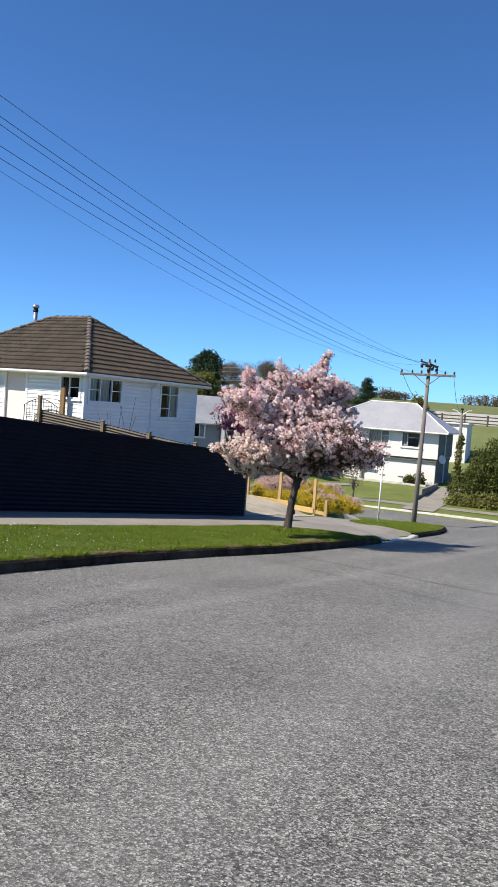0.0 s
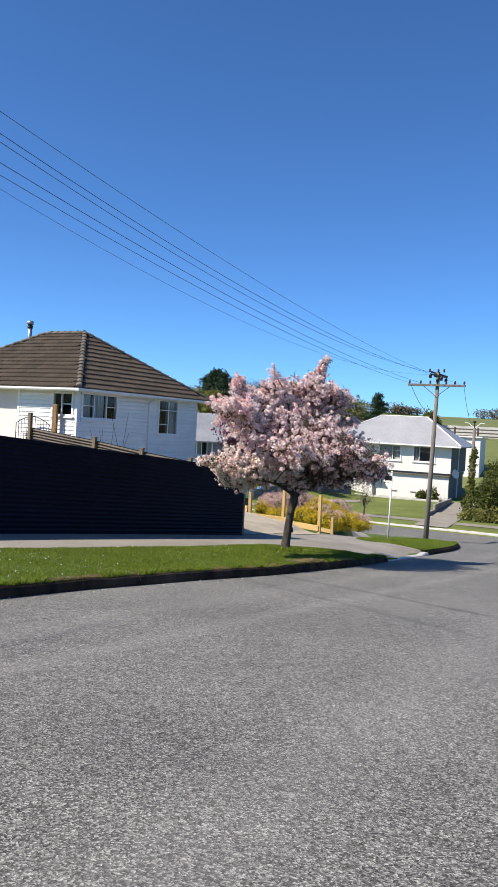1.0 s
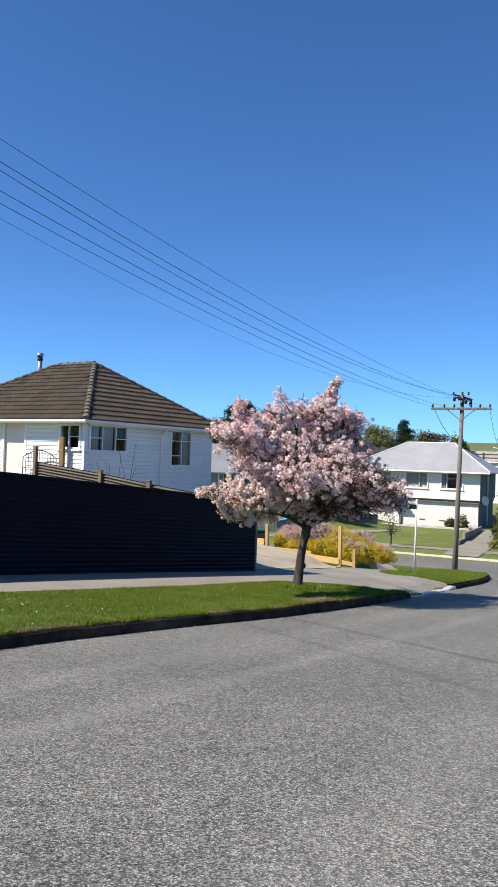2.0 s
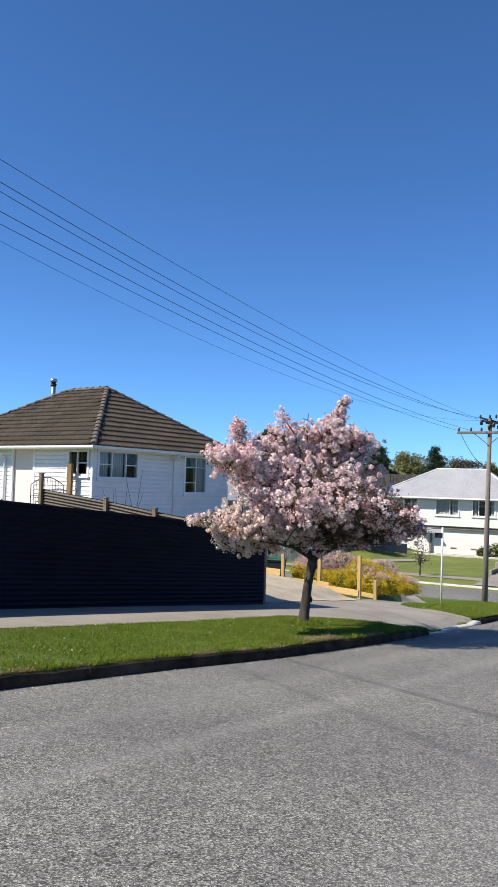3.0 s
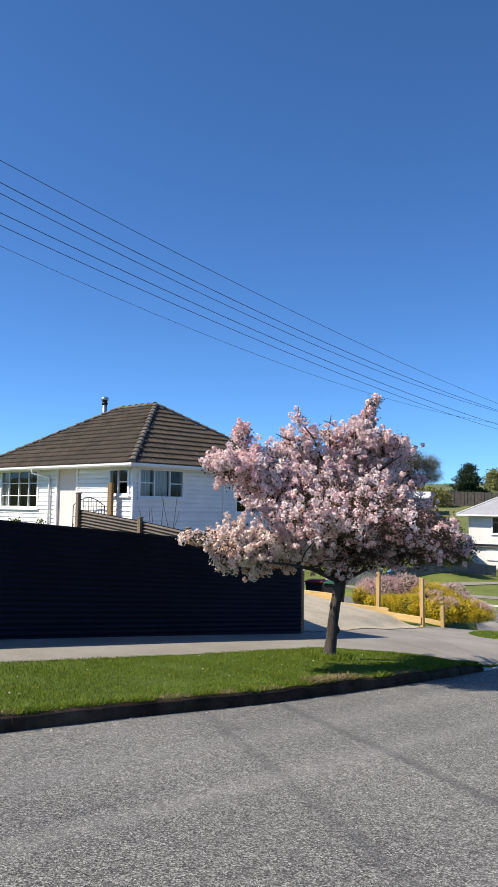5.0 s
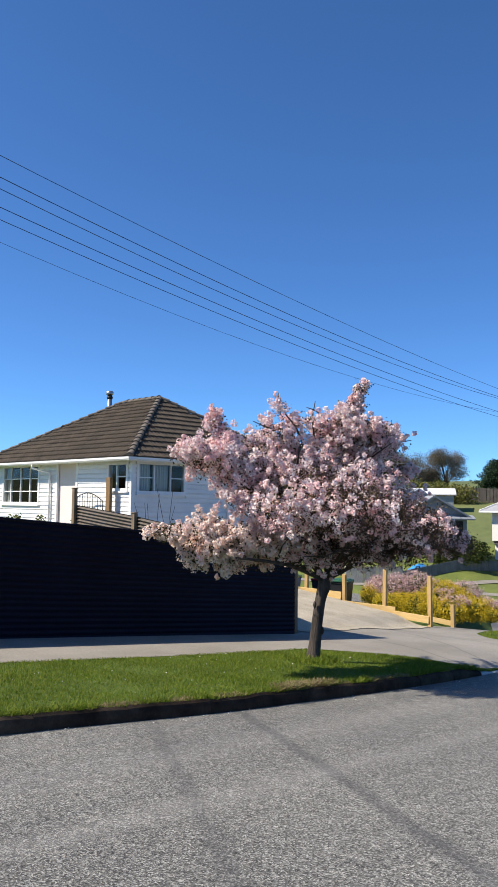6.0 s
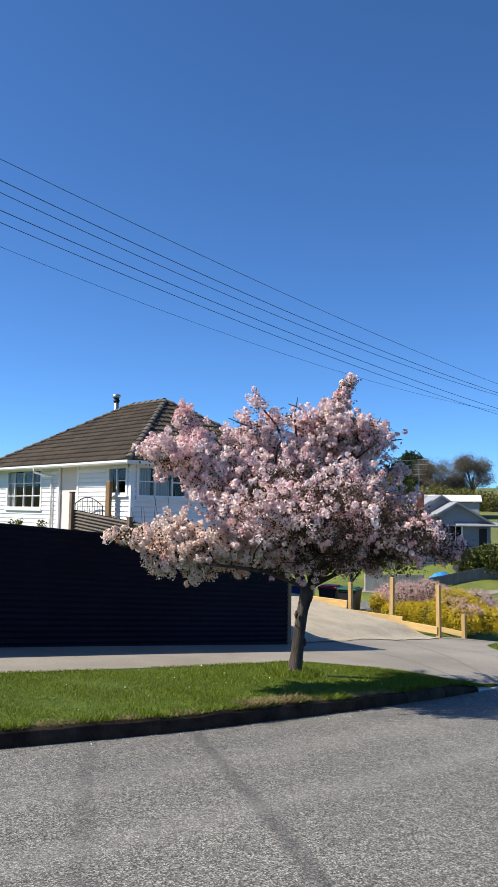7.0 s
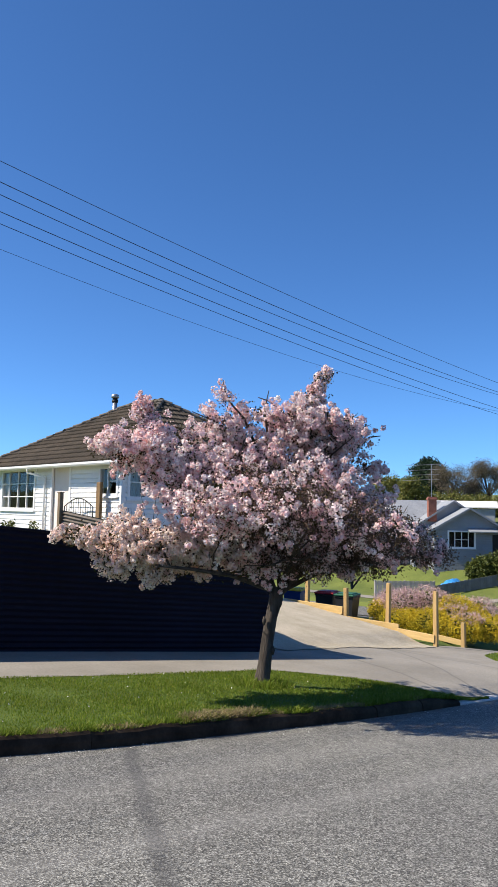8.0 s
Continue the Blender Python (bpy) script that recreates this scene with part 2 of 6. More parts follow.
M_BINGREEN = surface("bin_green", (0.015, 0.09, 0.05), (0.03, 0.13, 0.07), 3, 30, 0.45)
M_TARP = surface("blue_tarp", (0.03, 0.22, 0.6), (0.06, 0.32, 0.75), 3, 12, 0.4, 0, 0.5, 0.03)
M_BLOSSOM = leafy("blossom", [(0.92, 0.71, 0.7), (0.95, 0.84, 0.8), (0.95, 0.89, 0.84), (0.96, 0.91, 0.86), (0.84, 0.54, 0.55), (0.95, 0.87, 0.83), (0.62, 0.36, 0.36)], 1.0, 0.26, 0.0, (0.97, 0.8, 0.81))
M_CREAM = leafy("cream_blossom", [(0.93, 0.8, 0.7), (0.95, 0.89, 0.79), (0.9, 0.7, 0.64), (0.95, 0.9, 0.83)], 1.0, 0.26, 0.0, (0.95, 0.8, 0.76))
# young leaves kept dark, so their colour doubles as shade between blossoms
M_TLEAF = leafy("young_leaf_shade", [(0.035, 0.04, 0.012), (0.07, 0.065, 0.02), (0.09, 0.055, 0.03), (0.03, 0.024, 0.016)], 0.8, 0.12, 0.1)
# dark leaf tones that stand in for shade in the crown
M_SHADELEAF = leafy("purple_shade_leaf", [(0.06, 0.042, 0.033), (0.1, 0.068, 0.052), (0.13, 0.085, 0.062), (0.075, 0.065, 0.032), (0.26, 0.16, 0.13)], 0.8, 0.15, 0.1)
M_HEDGE = leafy("hedge_leaf", [(0.04, 0.06, 0.014), (0.08, 0.1, 0.022), (0.13, 0.145, 0.032), (0.06, 0.08, 0.02)], 0.55, 0.25)
M_CONIF = leafy("conifer", [(0.012, 0.03, 0.014), (0.025, 0.05, 0.022), (0.04, 0.07, 0.03), (0.02, 0.04, 0.02)], 0.7, 0.1)
M_OLIVE = leafy("olive_leaf", [(0.12, 0.14, 0.03), (0.18, 0.19, 0.045), (0.22, 0.2, 0.06), (0.08, 0.1, 0.03)], 0.7, 0.25)
M_OCHRE = surface("ochre_timber", (0.16, 0.095, 0.04), (0.25, 0.155, 0.07), 2.5, 30, 0.8, 0, 0.3, 0.003, (8, 8, 1))
M_TWIG = leafy("bare_twigs", [(0.1, 0.08, 0.06), (0.16, 0.13, 0.1), (0.12, 0.11, 0.06), (0.2, 0.17, 0.13)], 0.8, 0.1)
M_SPRING = leafy("spring_leaf", [(0.2, 0.22, 0.07), (0.28, 0.29, 0.1), (0.16, 0.16, 0.07), (0.3, 0.28, 0.14)], 0.7, 0.3)
M_GOLD = leafy("golden_foliage", [(0.36, 0.27, 0.02), (0.62, 0.46, 0.02), (0.74, 0.58, 0.045), (0.46, 0.38, 0.05)], 0.7, 0.25)
M_PINKBUSH = leafy("pink_foliage", [(0.5, 0.3, 0.33), (0.66, 0.45, 0.47), (0.72, 0.56, 0.52), (0.5, 0.38, 0.22)], 0.7, 0.25)
M_SHRUBRED = leafy("magenta_blossom", [(0.35, 0.06, 0.12), (0.5, 0.12, 0.2), (0.2, 0.04, 0.06), (0.6, 0.25, 0.3)], 0.7, 0.25)
M_DAISY = leafy("daisies", [(0.8, 0.8, 0.76), (0.85, 0.85, 0.82)], 0.8, 0.2)


def glass():
    m, nt, b = nodes_of("window_glass")
    clear = nt.nodes.new("ShaderNodeBsdfTransparent")
    clear.inputs["Color"].default_value = (0.8, 0.84, 0.84, 1)
    shine = nt.nodes.new("ShaderNodeBsdfGlossy")
    shine.inputs["Roughness"].default_value = 0.03
    fr = nt.nodes.new("ShaderNodeFresnel")
    fr.inputs["IOR"].default_value = 1.4
    mx = nt.nodes.new("ShaderNodeMixShader")
    nt.links.new(fr.outputs["Fac"], mx.inputs["Fac"])
    nt.links.new(clear.outputs["BSDF"], mx.inputs[1])
    nt.links.new(shine.outputs["BSDF"], mx.inputs[2])
    nt.links.new(mx.outputs["Shader"], nt.nodes["Material Output"].inputs["Surface"])
    return m


M_GLASS = glass()


# ---- mesh tools ----
def mesh_obj(name, verts, faces, material, parent=None, label="", smooth=False):
    me = bpy.data.meshes.new(name)
    me.from_pydata([tuple(v) for v in verts], [], faces)
    me.materials.append(material)
    if smooth:
        me.shade_smooth()
    ob = new(name, me)
    if parent is not None:
        ob.parent = parent
    if label:
        ob["label"] = label
    return ob


def quad_cloud(name, quads, material, parent=None, label=""):
    """Many loose four-cornered leaves from an array (n, 4, 3)."""
    q = np.asarray(quads, dtype=np.float32)
    n = len(q)
    me = bpy.data.meshes.new(name)
    me.vertices.add(n * 4)
    me.vertices.foreach_set("co", q.reshape(-1))
    me.loops.add(n * 4)
    me.loops.foreach_set("vertex_index", np.arange(n * 4, dtype=np.int32))
    me.polygons.add(n)
    me.polygons.foreach_set("loop_start", np.arange(0, n * 4, 4, dtype=np.int32))
    me.update(calc_edges=True)
    me.materials.append(material)
    ob = new(name, me)
    if parent is not None:
        ob.parent = parent
    if label:
        ob["label"] = label
    return ob


class Geo:
    """Gathers boxes, tubes and sheets into one mesh."""

    def __init__(self):
        self.v, self.f = [], []

    def put(self, v, f, m=None):
        k = len(self.v)
        self.v += [tuple(m @ Vector(p)) if m is not None else tuple(p) for p in v]
        self.f += [tuple(i + k for i in q) for q in f]
        return self

    def box(self, x0, x1, y0, y1, z0, z1, c=0.008, m=None):
        """A box with chamfered edges."""
        c = min(c, 0.3 * abs(x1 - x0), 0.3 * abs(y1 - y0), 0.3 * abs(z1 - z0))
        v, idx = [], {}
        for sx in (0, 1):
            for sy in (0, 1):
                for sz in (0, 1):
                    p = (x1 if sx else x0, y1 if sy else y0, z1 if sz else z0)
                    d = (-c if sx else c, -c if sy else c, -c if sz else c)
                    for a in range(3):
                        idx[sx, sy, sz, a] = len(v)
                        v.append(tuple(p[i] + (0 if i == a else d[i]) for i in range(3)))
        f = []
        for a in range(3):
            b, e = (a + 1) % 3, (a + 2) % 3
            for s in (0, 1):
                ring = []
                for sb, se in ((0, 0), (1, 0), (1, 1), (0, 1)):
                    k = [0, 0, 0]
                    k[a], k[b], k[e] = s, sb, se
                    ring.append(idx[(*k, a)])
                f.append(tuple(ring if s else ring[::-1]))
            for sb in (0, 1):
                for se in (0, 1):
                    k0, k1 = [0, 0, 0], [0, 0, 0]
                    k0[a], k0[b], k0[e] = 0, sb, se
                    k1[a], k1[b], k1[e] = 1, sb, se
                    q = [idx[(*k0, b)], idx[(*k0, e)], idx[(*k1, e)], idx[(*k1, b)]]
                    f.append(tuple(q if sb == se else q[::-1]))
        for sx in (0, 1):
            for sy in (0, 1):
                for sz in (0, 1):
                    t = [idx[sx, sy, sz, 0], idx[sx, sy, sz, 1], idx[sx, sy, sz, 2]]
                    f.append(tuple(t if (sx + sy + sz) % 2 else t[::-1]))
        return self.put(v, f, m)

    def tube(self, pts, radii, n=8, cap=True):
        pts = [Vector(p) for p in pts]
        if isinstance(radii, (int, float)):
            radii = [radii] * len(pts)
        v, f = [], []
        ref = None
        for i, p in enumerate(pts):
            d = (pts[min(i + 1, len(pts) - 1)] - pts[max(i - 1, 0)]).normalized()
            if ref is None:
                ref = Vector((1, 0, 0)) if abs(d.x) < 0.8 else Vector((0, 1, 0))
            a = (ref - d * ref.dot(d)).normalized()
            b = d.cross(a)
            ref = a
            for k in range(n):
                t = 2 * math.pi * k / n
                v.append(p + (a * math.cos(t) + b * math.sin(t)) * radii[i])
        for i in range(len(pts) - 1):
            for k in range(n):
                f.append((i * n + k, i * n + (k + 1) % n, (i + 1) * n + (k + 1) % n, (i + 1) * n + k))
        if cap:
            f.append(tuple(range(n))[::-1])
            f.append(tuple((len(pts) - 1) * n + k for k in range(n)))
        return self.put(v, f)

    def sheet(self, rows):
        """A skin over rows of points, all of one length."""
        n = len(rows[0])
        v = [p for r in rows for p in r]
        f = [(i * n + j, i * n + j + 1, (i + 1) * n + j + 1, (i + 1) * n + j) for i in range(len(rows) - 1) for j in range(n - 1)]
        return self.put(v, f)

    def done(self, name, material, parent=None, label="", smooth=False):
        return mesh_obj(name, self.v, self.f, material, parent, label, smooth)


def thing(name, m, label, category, group="", kind=""):
    ob = new(name)
    ob.matrix_world = m
    ob.empty_display_size = 0.2
    return tagged(ob, label, category, group, kind)


def rand_quads(centres, size, rng, flat=0.0, aspect=1.0):
    """One randomly turned leaf at each centre."""
    n = len(centres)
    a = rng.normal(size=(n, 3))
    a[:, 2] *= 1 - flat
    a /= np.linalg.norm(a, axis=1)[:, None] + 1e-9
    b = rng.normal(size=(n, 3))
    b -= a * (a * b).sum(1)[:, None]
    b /= np.linalg.norm(b, axis=1)[:, None] + 1e-9
    s = size * rng.uniform(0.6, 1.35, (n, 1))
    a, b = a * s, b * s * aspect
    return np.stack([centres - a - b * 0.6, centres + a * 0.7 - b, centres + a + b * 0.6, centres - a * 0.7 + b], axis=1)


def skin_quads(centres, out, size, rng, loose=0.45):
    """Petals that face outwards from their bunch, give or take."""
    nrm = out + loose * rng.normal(size=out.shape)
    nrm /= np.linalg.norm(nrm, axis=1)[:, None] + 1e-9
    a = rng.normal(size=out.shape)
    a -= nrm * (a * nrm).sum(1)[:, None]
    a /= np.linalg.norm(a, axis=1)[:, None] + 1e-9
    b = np.cross(nrm, a)
    s = size * rng.uniform(0.6, 1.35, (len(out), 1))
    a, b = a * s, b * s
    return np.stack([centres - a - b * 0.6, centres + a * 0.7 - b, centres + a + b * 0.6, centres - a * 0.7 + b], axis=1)


def lobes_points(lobes, n, rng, shell=0.55):
    """Points in a heap of ellipsoids (x, y, z, rx, ry, rz, weight), thicker towards their skins."""
    L = np.array(lobes, dtype=float)
    w = L[:, 6] / L[:, 6].sum()
    pick = rng.choice(len(L), n, p=w)
    d = rng.normal(size=(n, 3))
    d /= np.linalg.norm(d, axis=1)[:, None]
    r = shell + (1 - shell) * rng.random((n, 1)) ** 0.7
    r *= 1 + 0.12 * np.sin(5 * d[:, :1] + 3 * pick[:, None]) + 0.1 * np.sin(7 * d[:, 1:2] + pick[:, None]) + 0.08 * np.sin(9 * d[:, 2:3])
    return L[pick, :3] + d * r * L[pick, 3:6]


def clumps(points, per, spread, rng):
    p = np.repeat(points, per, axis=0)
    return p + rng.normal(size=p.shape) * spread

# ---- the lie of the land ----
def interp(x, xs, ys):
    return np.interp(x, xs, ys)


def smooth(t):
    t = np.clip(t, 0, 1)
    return t * t * (3 - 2 * t)


def road_z(x, y):
    x, y = np.asarray(x, float), np.asarray(y, float)
    xx = np.clip(x, -9.5, 12)
    flat = smooth((y - 38) / 14)
    yy = np.minimum(y, 53.5)
    z = 0.205 + 0.0522 * (xx * (1 - flat) - 7 * flat) - 0.0839 * yy - 0.16 * smooth((y - 31) / 6)
    return z


def kerb_x(y):
    """Foot of the kerb along the near street."""
    return interp(y, [-60, 2, 8, 10.4, 12.5, 14.5, 17.3, 19, 21.3, 24.5, 27.5], [-11.5, -7.1, -6.62, -6.32, -5.85, -5.27, -4.8, -4.62, -4.5, -4.3, -4.15])


CORNER = [(-4.15, 27.5), (-4.2, 29.0), (-4.4, 31.0), (-4.8, 33.3), (-5.4, 35.6), (-6.2, 37.8), (-7.3, 39.3), (-8.8, 40.0), (-11.0, 40.5), (-20.0, 41.4), (-60.0, 45.0)]


def kerb_left(x, y):
    """How far left of the kerb a place lies (negative: on the road)."""
    x, y = np.asarray(x, float), np.asarray(y, float)
    cy = interp(-x, [-p[0] for p in CORNER], [p[1] for p in CORNER])
    near = kerb_x(y) - x
    return np.where(y <= 27.5, near, np.minimum(kerb_corner_x(y) - x, (cy - y) + 0 * x))


def kerb_corner_x(y):
    return interp(y, [p[1] for p in CORNER], [p[0] for p in CORNER])


def fence_x(y):
    return -8.98 + 0.28 * (y - 21.57)


def path_right(y):
    """Near edge of the footpath and the driveway crossing."""
    v = kerb_x(y) - 2.8 - 0.09 * np.clip(18.5 - y, 0, 12)
    v = np.where(y > 19.3, kerb_x(y) - 2.75 * (1 - smooth((y - 19.3) / 2.0)), v)
    return np.where(y > 21.7, interp(y, [21.7, 24.0, 24.3, 26.9, 27.9, 30, 32.5, 36.5, 40], [-4.48, -4.34, -4.6, -6.8, -7.5, -7.85, -8.0, -8.9, -10.6]), v)


def path_left(y):
    return np.where(y < 21.57, fence_x(y), interp(y, [21.57, 22.2, 28.4, 30.2, 31.5, 34, 37, 40], [-8.98, -9.3, -9.1, -9.05, -8.4, -9.2, -10.6, -12.4]))


def land(x, y):
    """Height of the open ground."""
    x, y = np.asarray(x, float), np.asarray(y, float)
    k = kerb_left(x, y)
    beside = kerb_x(np.minimum(y, 27.5))
    beside = beside + (np.clip(x, -9, 0) - beside) * smooth((y - 28.4) / 5)
    top = road_z(beside, np.minimum(y, 41)) + 0.13
    z = top + 0.015 + 0 * k
    cross = smooth((y - 19.6) / 1.6) * (1 - smooth((y - 23.4) / 1.1)) * (1 - smooth((k - 0.2) / 1.8))
    z = z - 0.12 * cross
    z = z - 0.10 * smooth((y - 24) / 3) * smooth((k - 1.0) / 2)
    # yard of the white house, behind the fence
    fx = np.where(y < 21.57, fence_x(np.minimum(y, 21.57)), -9.1)
    back = np.clip(fx - x, 0, 40)
    yard = np.where(y < 22.2, z + (np.maximum(-0.7, z) - z) * smooth(back / 6), z)
    drive = -1.72 - 0.078 * (y - 22) + 0.14 * np.clip(-9.1 - x, 0, 8)
    drive = np.where(y <= 28.3, np.maximum(np.minimum(drive, -0.5), -9), z)
    z = np.where((y < 22.2) & (back > 0), yard, z)
    z = np.where((y >= 22.2) & (y <= 28.35) & (back > 0), z + (drive - z) * smooth(back / 1.0), z)
    # beyond the cross street
    far = interp(y, [54, 54.4, 57, 60, 70.5, 79, 84, 108, 112, 160, 260, 900], [-4.6, -4.58, -4.55, -4.5, -4.1, -3.9, -3.4, 1.4, 1.7, 5.8, 8, 10])
    far = far + 0.5 * smooth((-x - 28) / 22) * smooth((y - 62) / 40) + 1.5 * smooth((-x - 18) / 8) * smooth((y - 60) / 6) * (1 - smooth((y - 90) / 20))
    low = -2.42 - 0.03 * (y - 30)
    z = np.where(y > 28.35, z + (low - z) * smooth((-9.2 - x) / 0.8) * (1 - smooth((y - 33) / 5)), z)
    z = np.where(y > 54.2, far, z)
    onroad = (k < 0.03) & (y < 54.2)
    z = np.where(onroad, road_z(x, y) - 0.12, z)
    return z


def land1(x, y):
    return float(land(np.array([x]), np.array([y]))[0])


def axis(*runs):
    out = []
    for a, b, n in runs:
        out += list(np.linspace(a, b, n, endpoint=False))
    return np.array(out + [runs[-1][1]])


def land_sheet(name, xs, ys, height, material, lift=0.0):
    X, Y = np.meshgrid(xs, ys)
    Z = height(X, Y) + lift
    nx, ny = len(xs), len(ys)
    v = np.stack([X, Y, Z], -1).reshape(-1, 3)
    f = [(j * nx + i, j * nx + i + 1, (j + 1) * nx + i + 1, (j + 1) * nx + i) for j in range(ny - 1) for i in range(nx - 1)]
    return mesh_obj(name, v, f, material, None, "", True)


gx = axis((-900, -120, 14), (-120, -30, 30), (-30, -13, 34), (-13, -3.5, 80), (-3.5, 12, 20), (12, 60, 12), (60, 900, 12))
gy = axis((-500, -30, 12), (-30, 5, 24), (5, 19, 50), (19, 23, 32), (23, 30, 48), (30, 45, 50), (45, 60, 50), (60, 120, 60), (120, 300, 20), (300, 1200, 10))


def sheet_height(x, y):
    """The lawn dips a little below the paving."""
    paved = (x > path_left(y) - 0.02) & (x < path_right(y) - np.where(y > 20.4, 0.0, 0.32)) & (y < 40)
    paved = paved | ((y > 22.0) & (y < 28.45) & (x < -8.85) & (x > -22))
    edge = (kerb_left(x, y) < 0.16) & (y < 42)
    return np.where(edge, road_z(x, y) - 0.12, land(x, y) - np.where(paved, 0.05, 0.0))


ground = land_sheet("ground", gx, gy, sheet_height, M_GRASS)
tagged(ground, "mown green grass sloping down the street", "grass", "", "structure")
ground.data.materials.append(M_HILL)
ground.data.materials.append(M_LAWN)
for poly in ground.data.polygons:
    if poly.center.y > 80:
        poly.material_index = 1
    elif poly.center.y > 50:
        poly.material_index = 2



def road_surface():
    """Asphalt of both streets, cut off along the kerbs."""
    rows = []
    for y in axis((-60, 0, 16), (0, 27.5, 56)):
        x0 = float(kerb_x(y)) - 0.05
        rows.append([(x, y, float(road_z(x, y))) for x in np.linspace(x0, 14, 20)])
    g = Geo()
    g.sheet(rows)
    for i, (cx, cy) in enumerate(CORNER[:-1]):
        nx, ny = CORNER[i + 1]
        a = [(cx + t * (30 - cx), cy + 0 * t, 0) for t in np.linspace(0, 1, 30)]
        b = [(nx + t * (30 - nx), ny, 0) for t in np.linspace(0, 1, 30)]
        g.sheet([[(p[0], p[1], float(road_z(p[0], p[1]))) for p in a], [(p[0], p[1], float(road_z(p[0], p[1]))) for p in b]])
    xs = np.linspace(-60, 60, 50)
    g.sheet([[(x, y, float(road_z(x, y))) for x in xs] for y in np.linspace(46, 54, 9)])
    return g.done("road", M_ROAD, None, "", True)


tagged(road_surface(), "worn grey chip-seal asphalt road with dark tar seams", "road", "", "structure")


def strip(name, y0, y1, n, left, right, material, lift, cols=9):
    g = Geo()
    rows = []
    for y in np.linspace(y0, y1, n):
        a, b = float(left(y)), float(right(y))
        rows.append([(x, y, land1(x, y) + lift) for x in np.linspace(a, b, cols)])
    g.sheet(rows)
    return g.done(name, material, None, "", True)


tagged(strip("ground_verge", -30, 21.6, 260, lambda y: path_right(y) - 0.2, lambda y: float(kerb_x(y)) - 0.07, M_GRASS, 0.004), "mown green grass verge behind the kerb", "grass", "", "structure")
tagged(strip("ground_corner", 24.3, 39.9, 120, lambda y: min(float(path_right(y)), float(kerb_corner_x(y)) - 0.1) if y > 27.5 else float(path_right(y)), lambda y: (float(kerb_x(y)) if y < 27.5 else float(kerb_corner_x(y))) - 0.08, M_GRASS, 0.004), "mown green grass on the street corner", "grass", "", "structure")
tagged(strip("pavement", -30, 40, 240, lambda y: path_left(y) - 0.05, path_right, M_CONC, 0.012), "pale grey concrete footpath and driveway crossing", "footpath", "", "structure")
tagged(strip("pavement_gravel", 22.05, 28.28, 60, lambda y: -22.0, lambda y: -8.95 + 0.05 * math.sin(3 * y) + 0.03 * math.sin(11 * y), M_GRAVEL, 0.028, 60), "pale gravel driveway sloping up beside the fence", "driveway", "", "structure")
tagged(strip("pavement_far", 56.6, 58.0, 4, lambda y: -60, lambda y: -4.0, M_CONC, 0.03, 60), "pale concrete footpath along the far street", "footpath", "", "structure")
tagged(strip("pavement_garden", 57.9, 66.0, 20, lambda y: -22.9 + 0.74 * (y - 59.5), lambda y: -21.7 + 0.74 * (y - 59.5), M_CONC, 0.05, 4), "narrow concrete garden path beside the paling fence", "footpath", "", "structure")
tagged(strip("pavement_drive", 54.3, 70.4, 20, lambda y: -10.95, lambda y: -8.7, M_CONC, 0.05, 6), "concrete driveway up to the two-storey house", "driveway", "", "structure")


# ---- kerbs ----
def kerb_run(name, pts, height, width, material, label, step=1.0):
    """A kerb of cast stones along plan points; height(i) above the road at each point."""
    root = thing(name, Matrix.Identity(4), label, "kerb", "", "structure")
    P = np.array(pts, float)
    d = np.r_[0, np.cumsum(np.hypot(*np.diff(P, axis=0).T))]
    n = max(1, int(d[-1] / step))
    rng = np.random.default_rng(4)
    for i in range(n):
        t0, t1 = d[-1] * i / n + 0.002, d[-1] * (i + 1) / n - 0.002
        rows = []
        for t in np.linspace(t0, t1, 5):
            x, y = np.interp(t, d, P[:, 0]), np.interp(t, d, P[:, 1])
            x2, y2 = np.interp(t + 0.05, d, P[:, 0]), np.interp(t + 0.05, d, P[:, 1])
            x1, y1 = np.interp(t - 0.05, d, P[:, 0]), np.interp(t - 0.05, d, P[:, 1])
            l = math.hypot(x2 - x1, y2 - y1)
            nx, ny = -(y2 - y1) / l, (x2 - x1) / l
            h = height(y) + rng.normal() * 0.008
            jut = rng.normal() * 0.006
            z = float(road_z(x, y))
            rows.append([(x + nx * (o + jut), y + ny * (o + jut), z + hz) for o, hz in ((-0.02, -0.1), (-0.01, h * 0.5), (0.015, h * 0.86), (0.045, h), (width, h + 0.004), (width, -0.1))])
        g = Geo()
        g.sheet([r[::-1] for r in rows])
        g.f.append((0, 1, 2, 3, 4, 5))
        g.f.append((29, 28, 27, 26, 25, 24))
        g.done("kerb_stone", material, root, "", False)
    return root


ys = np.arange(-12, 20.6, 0.4)
kerb_run("kerb", [(float(kerb_x(y)), float(y)) for y in ys], lambda y: 0.14 - 0.11 * float(smooth((y - 19.4) / 1.6)), 0.075, M_KERB, "weathered concrete kerb with its shade in the colour, below the grass verge")
kerb_run("kerb_crossing", [(float(kerb_x(y)), float(y)) for y in np.arange(20.4, 24.5, 0.4)], lambda y: 0.03 + 0.06 * float(smooth((y - 23.5) / 0.9)), 0.16, M_KERBPALE, "pale lowered kerb at the driveway crossing")
kerb_run("kerb_island", [(float(kerb_x(y)), float(y)) for y in np.arange(24.4, 27.5, 0.5)] + CORNER[:9], lambda y: 0.12, 0.1, M_KERB, "kerb with its shade in the colour, round the grassy street corner")
kerb_run("kerb_far", [(30, 54.0), (-60, 54.4)][::-1], lambda y: 0.2, 0.2, M_KERBPALE, "pale kerb along the far side of the cross street", 3.0)


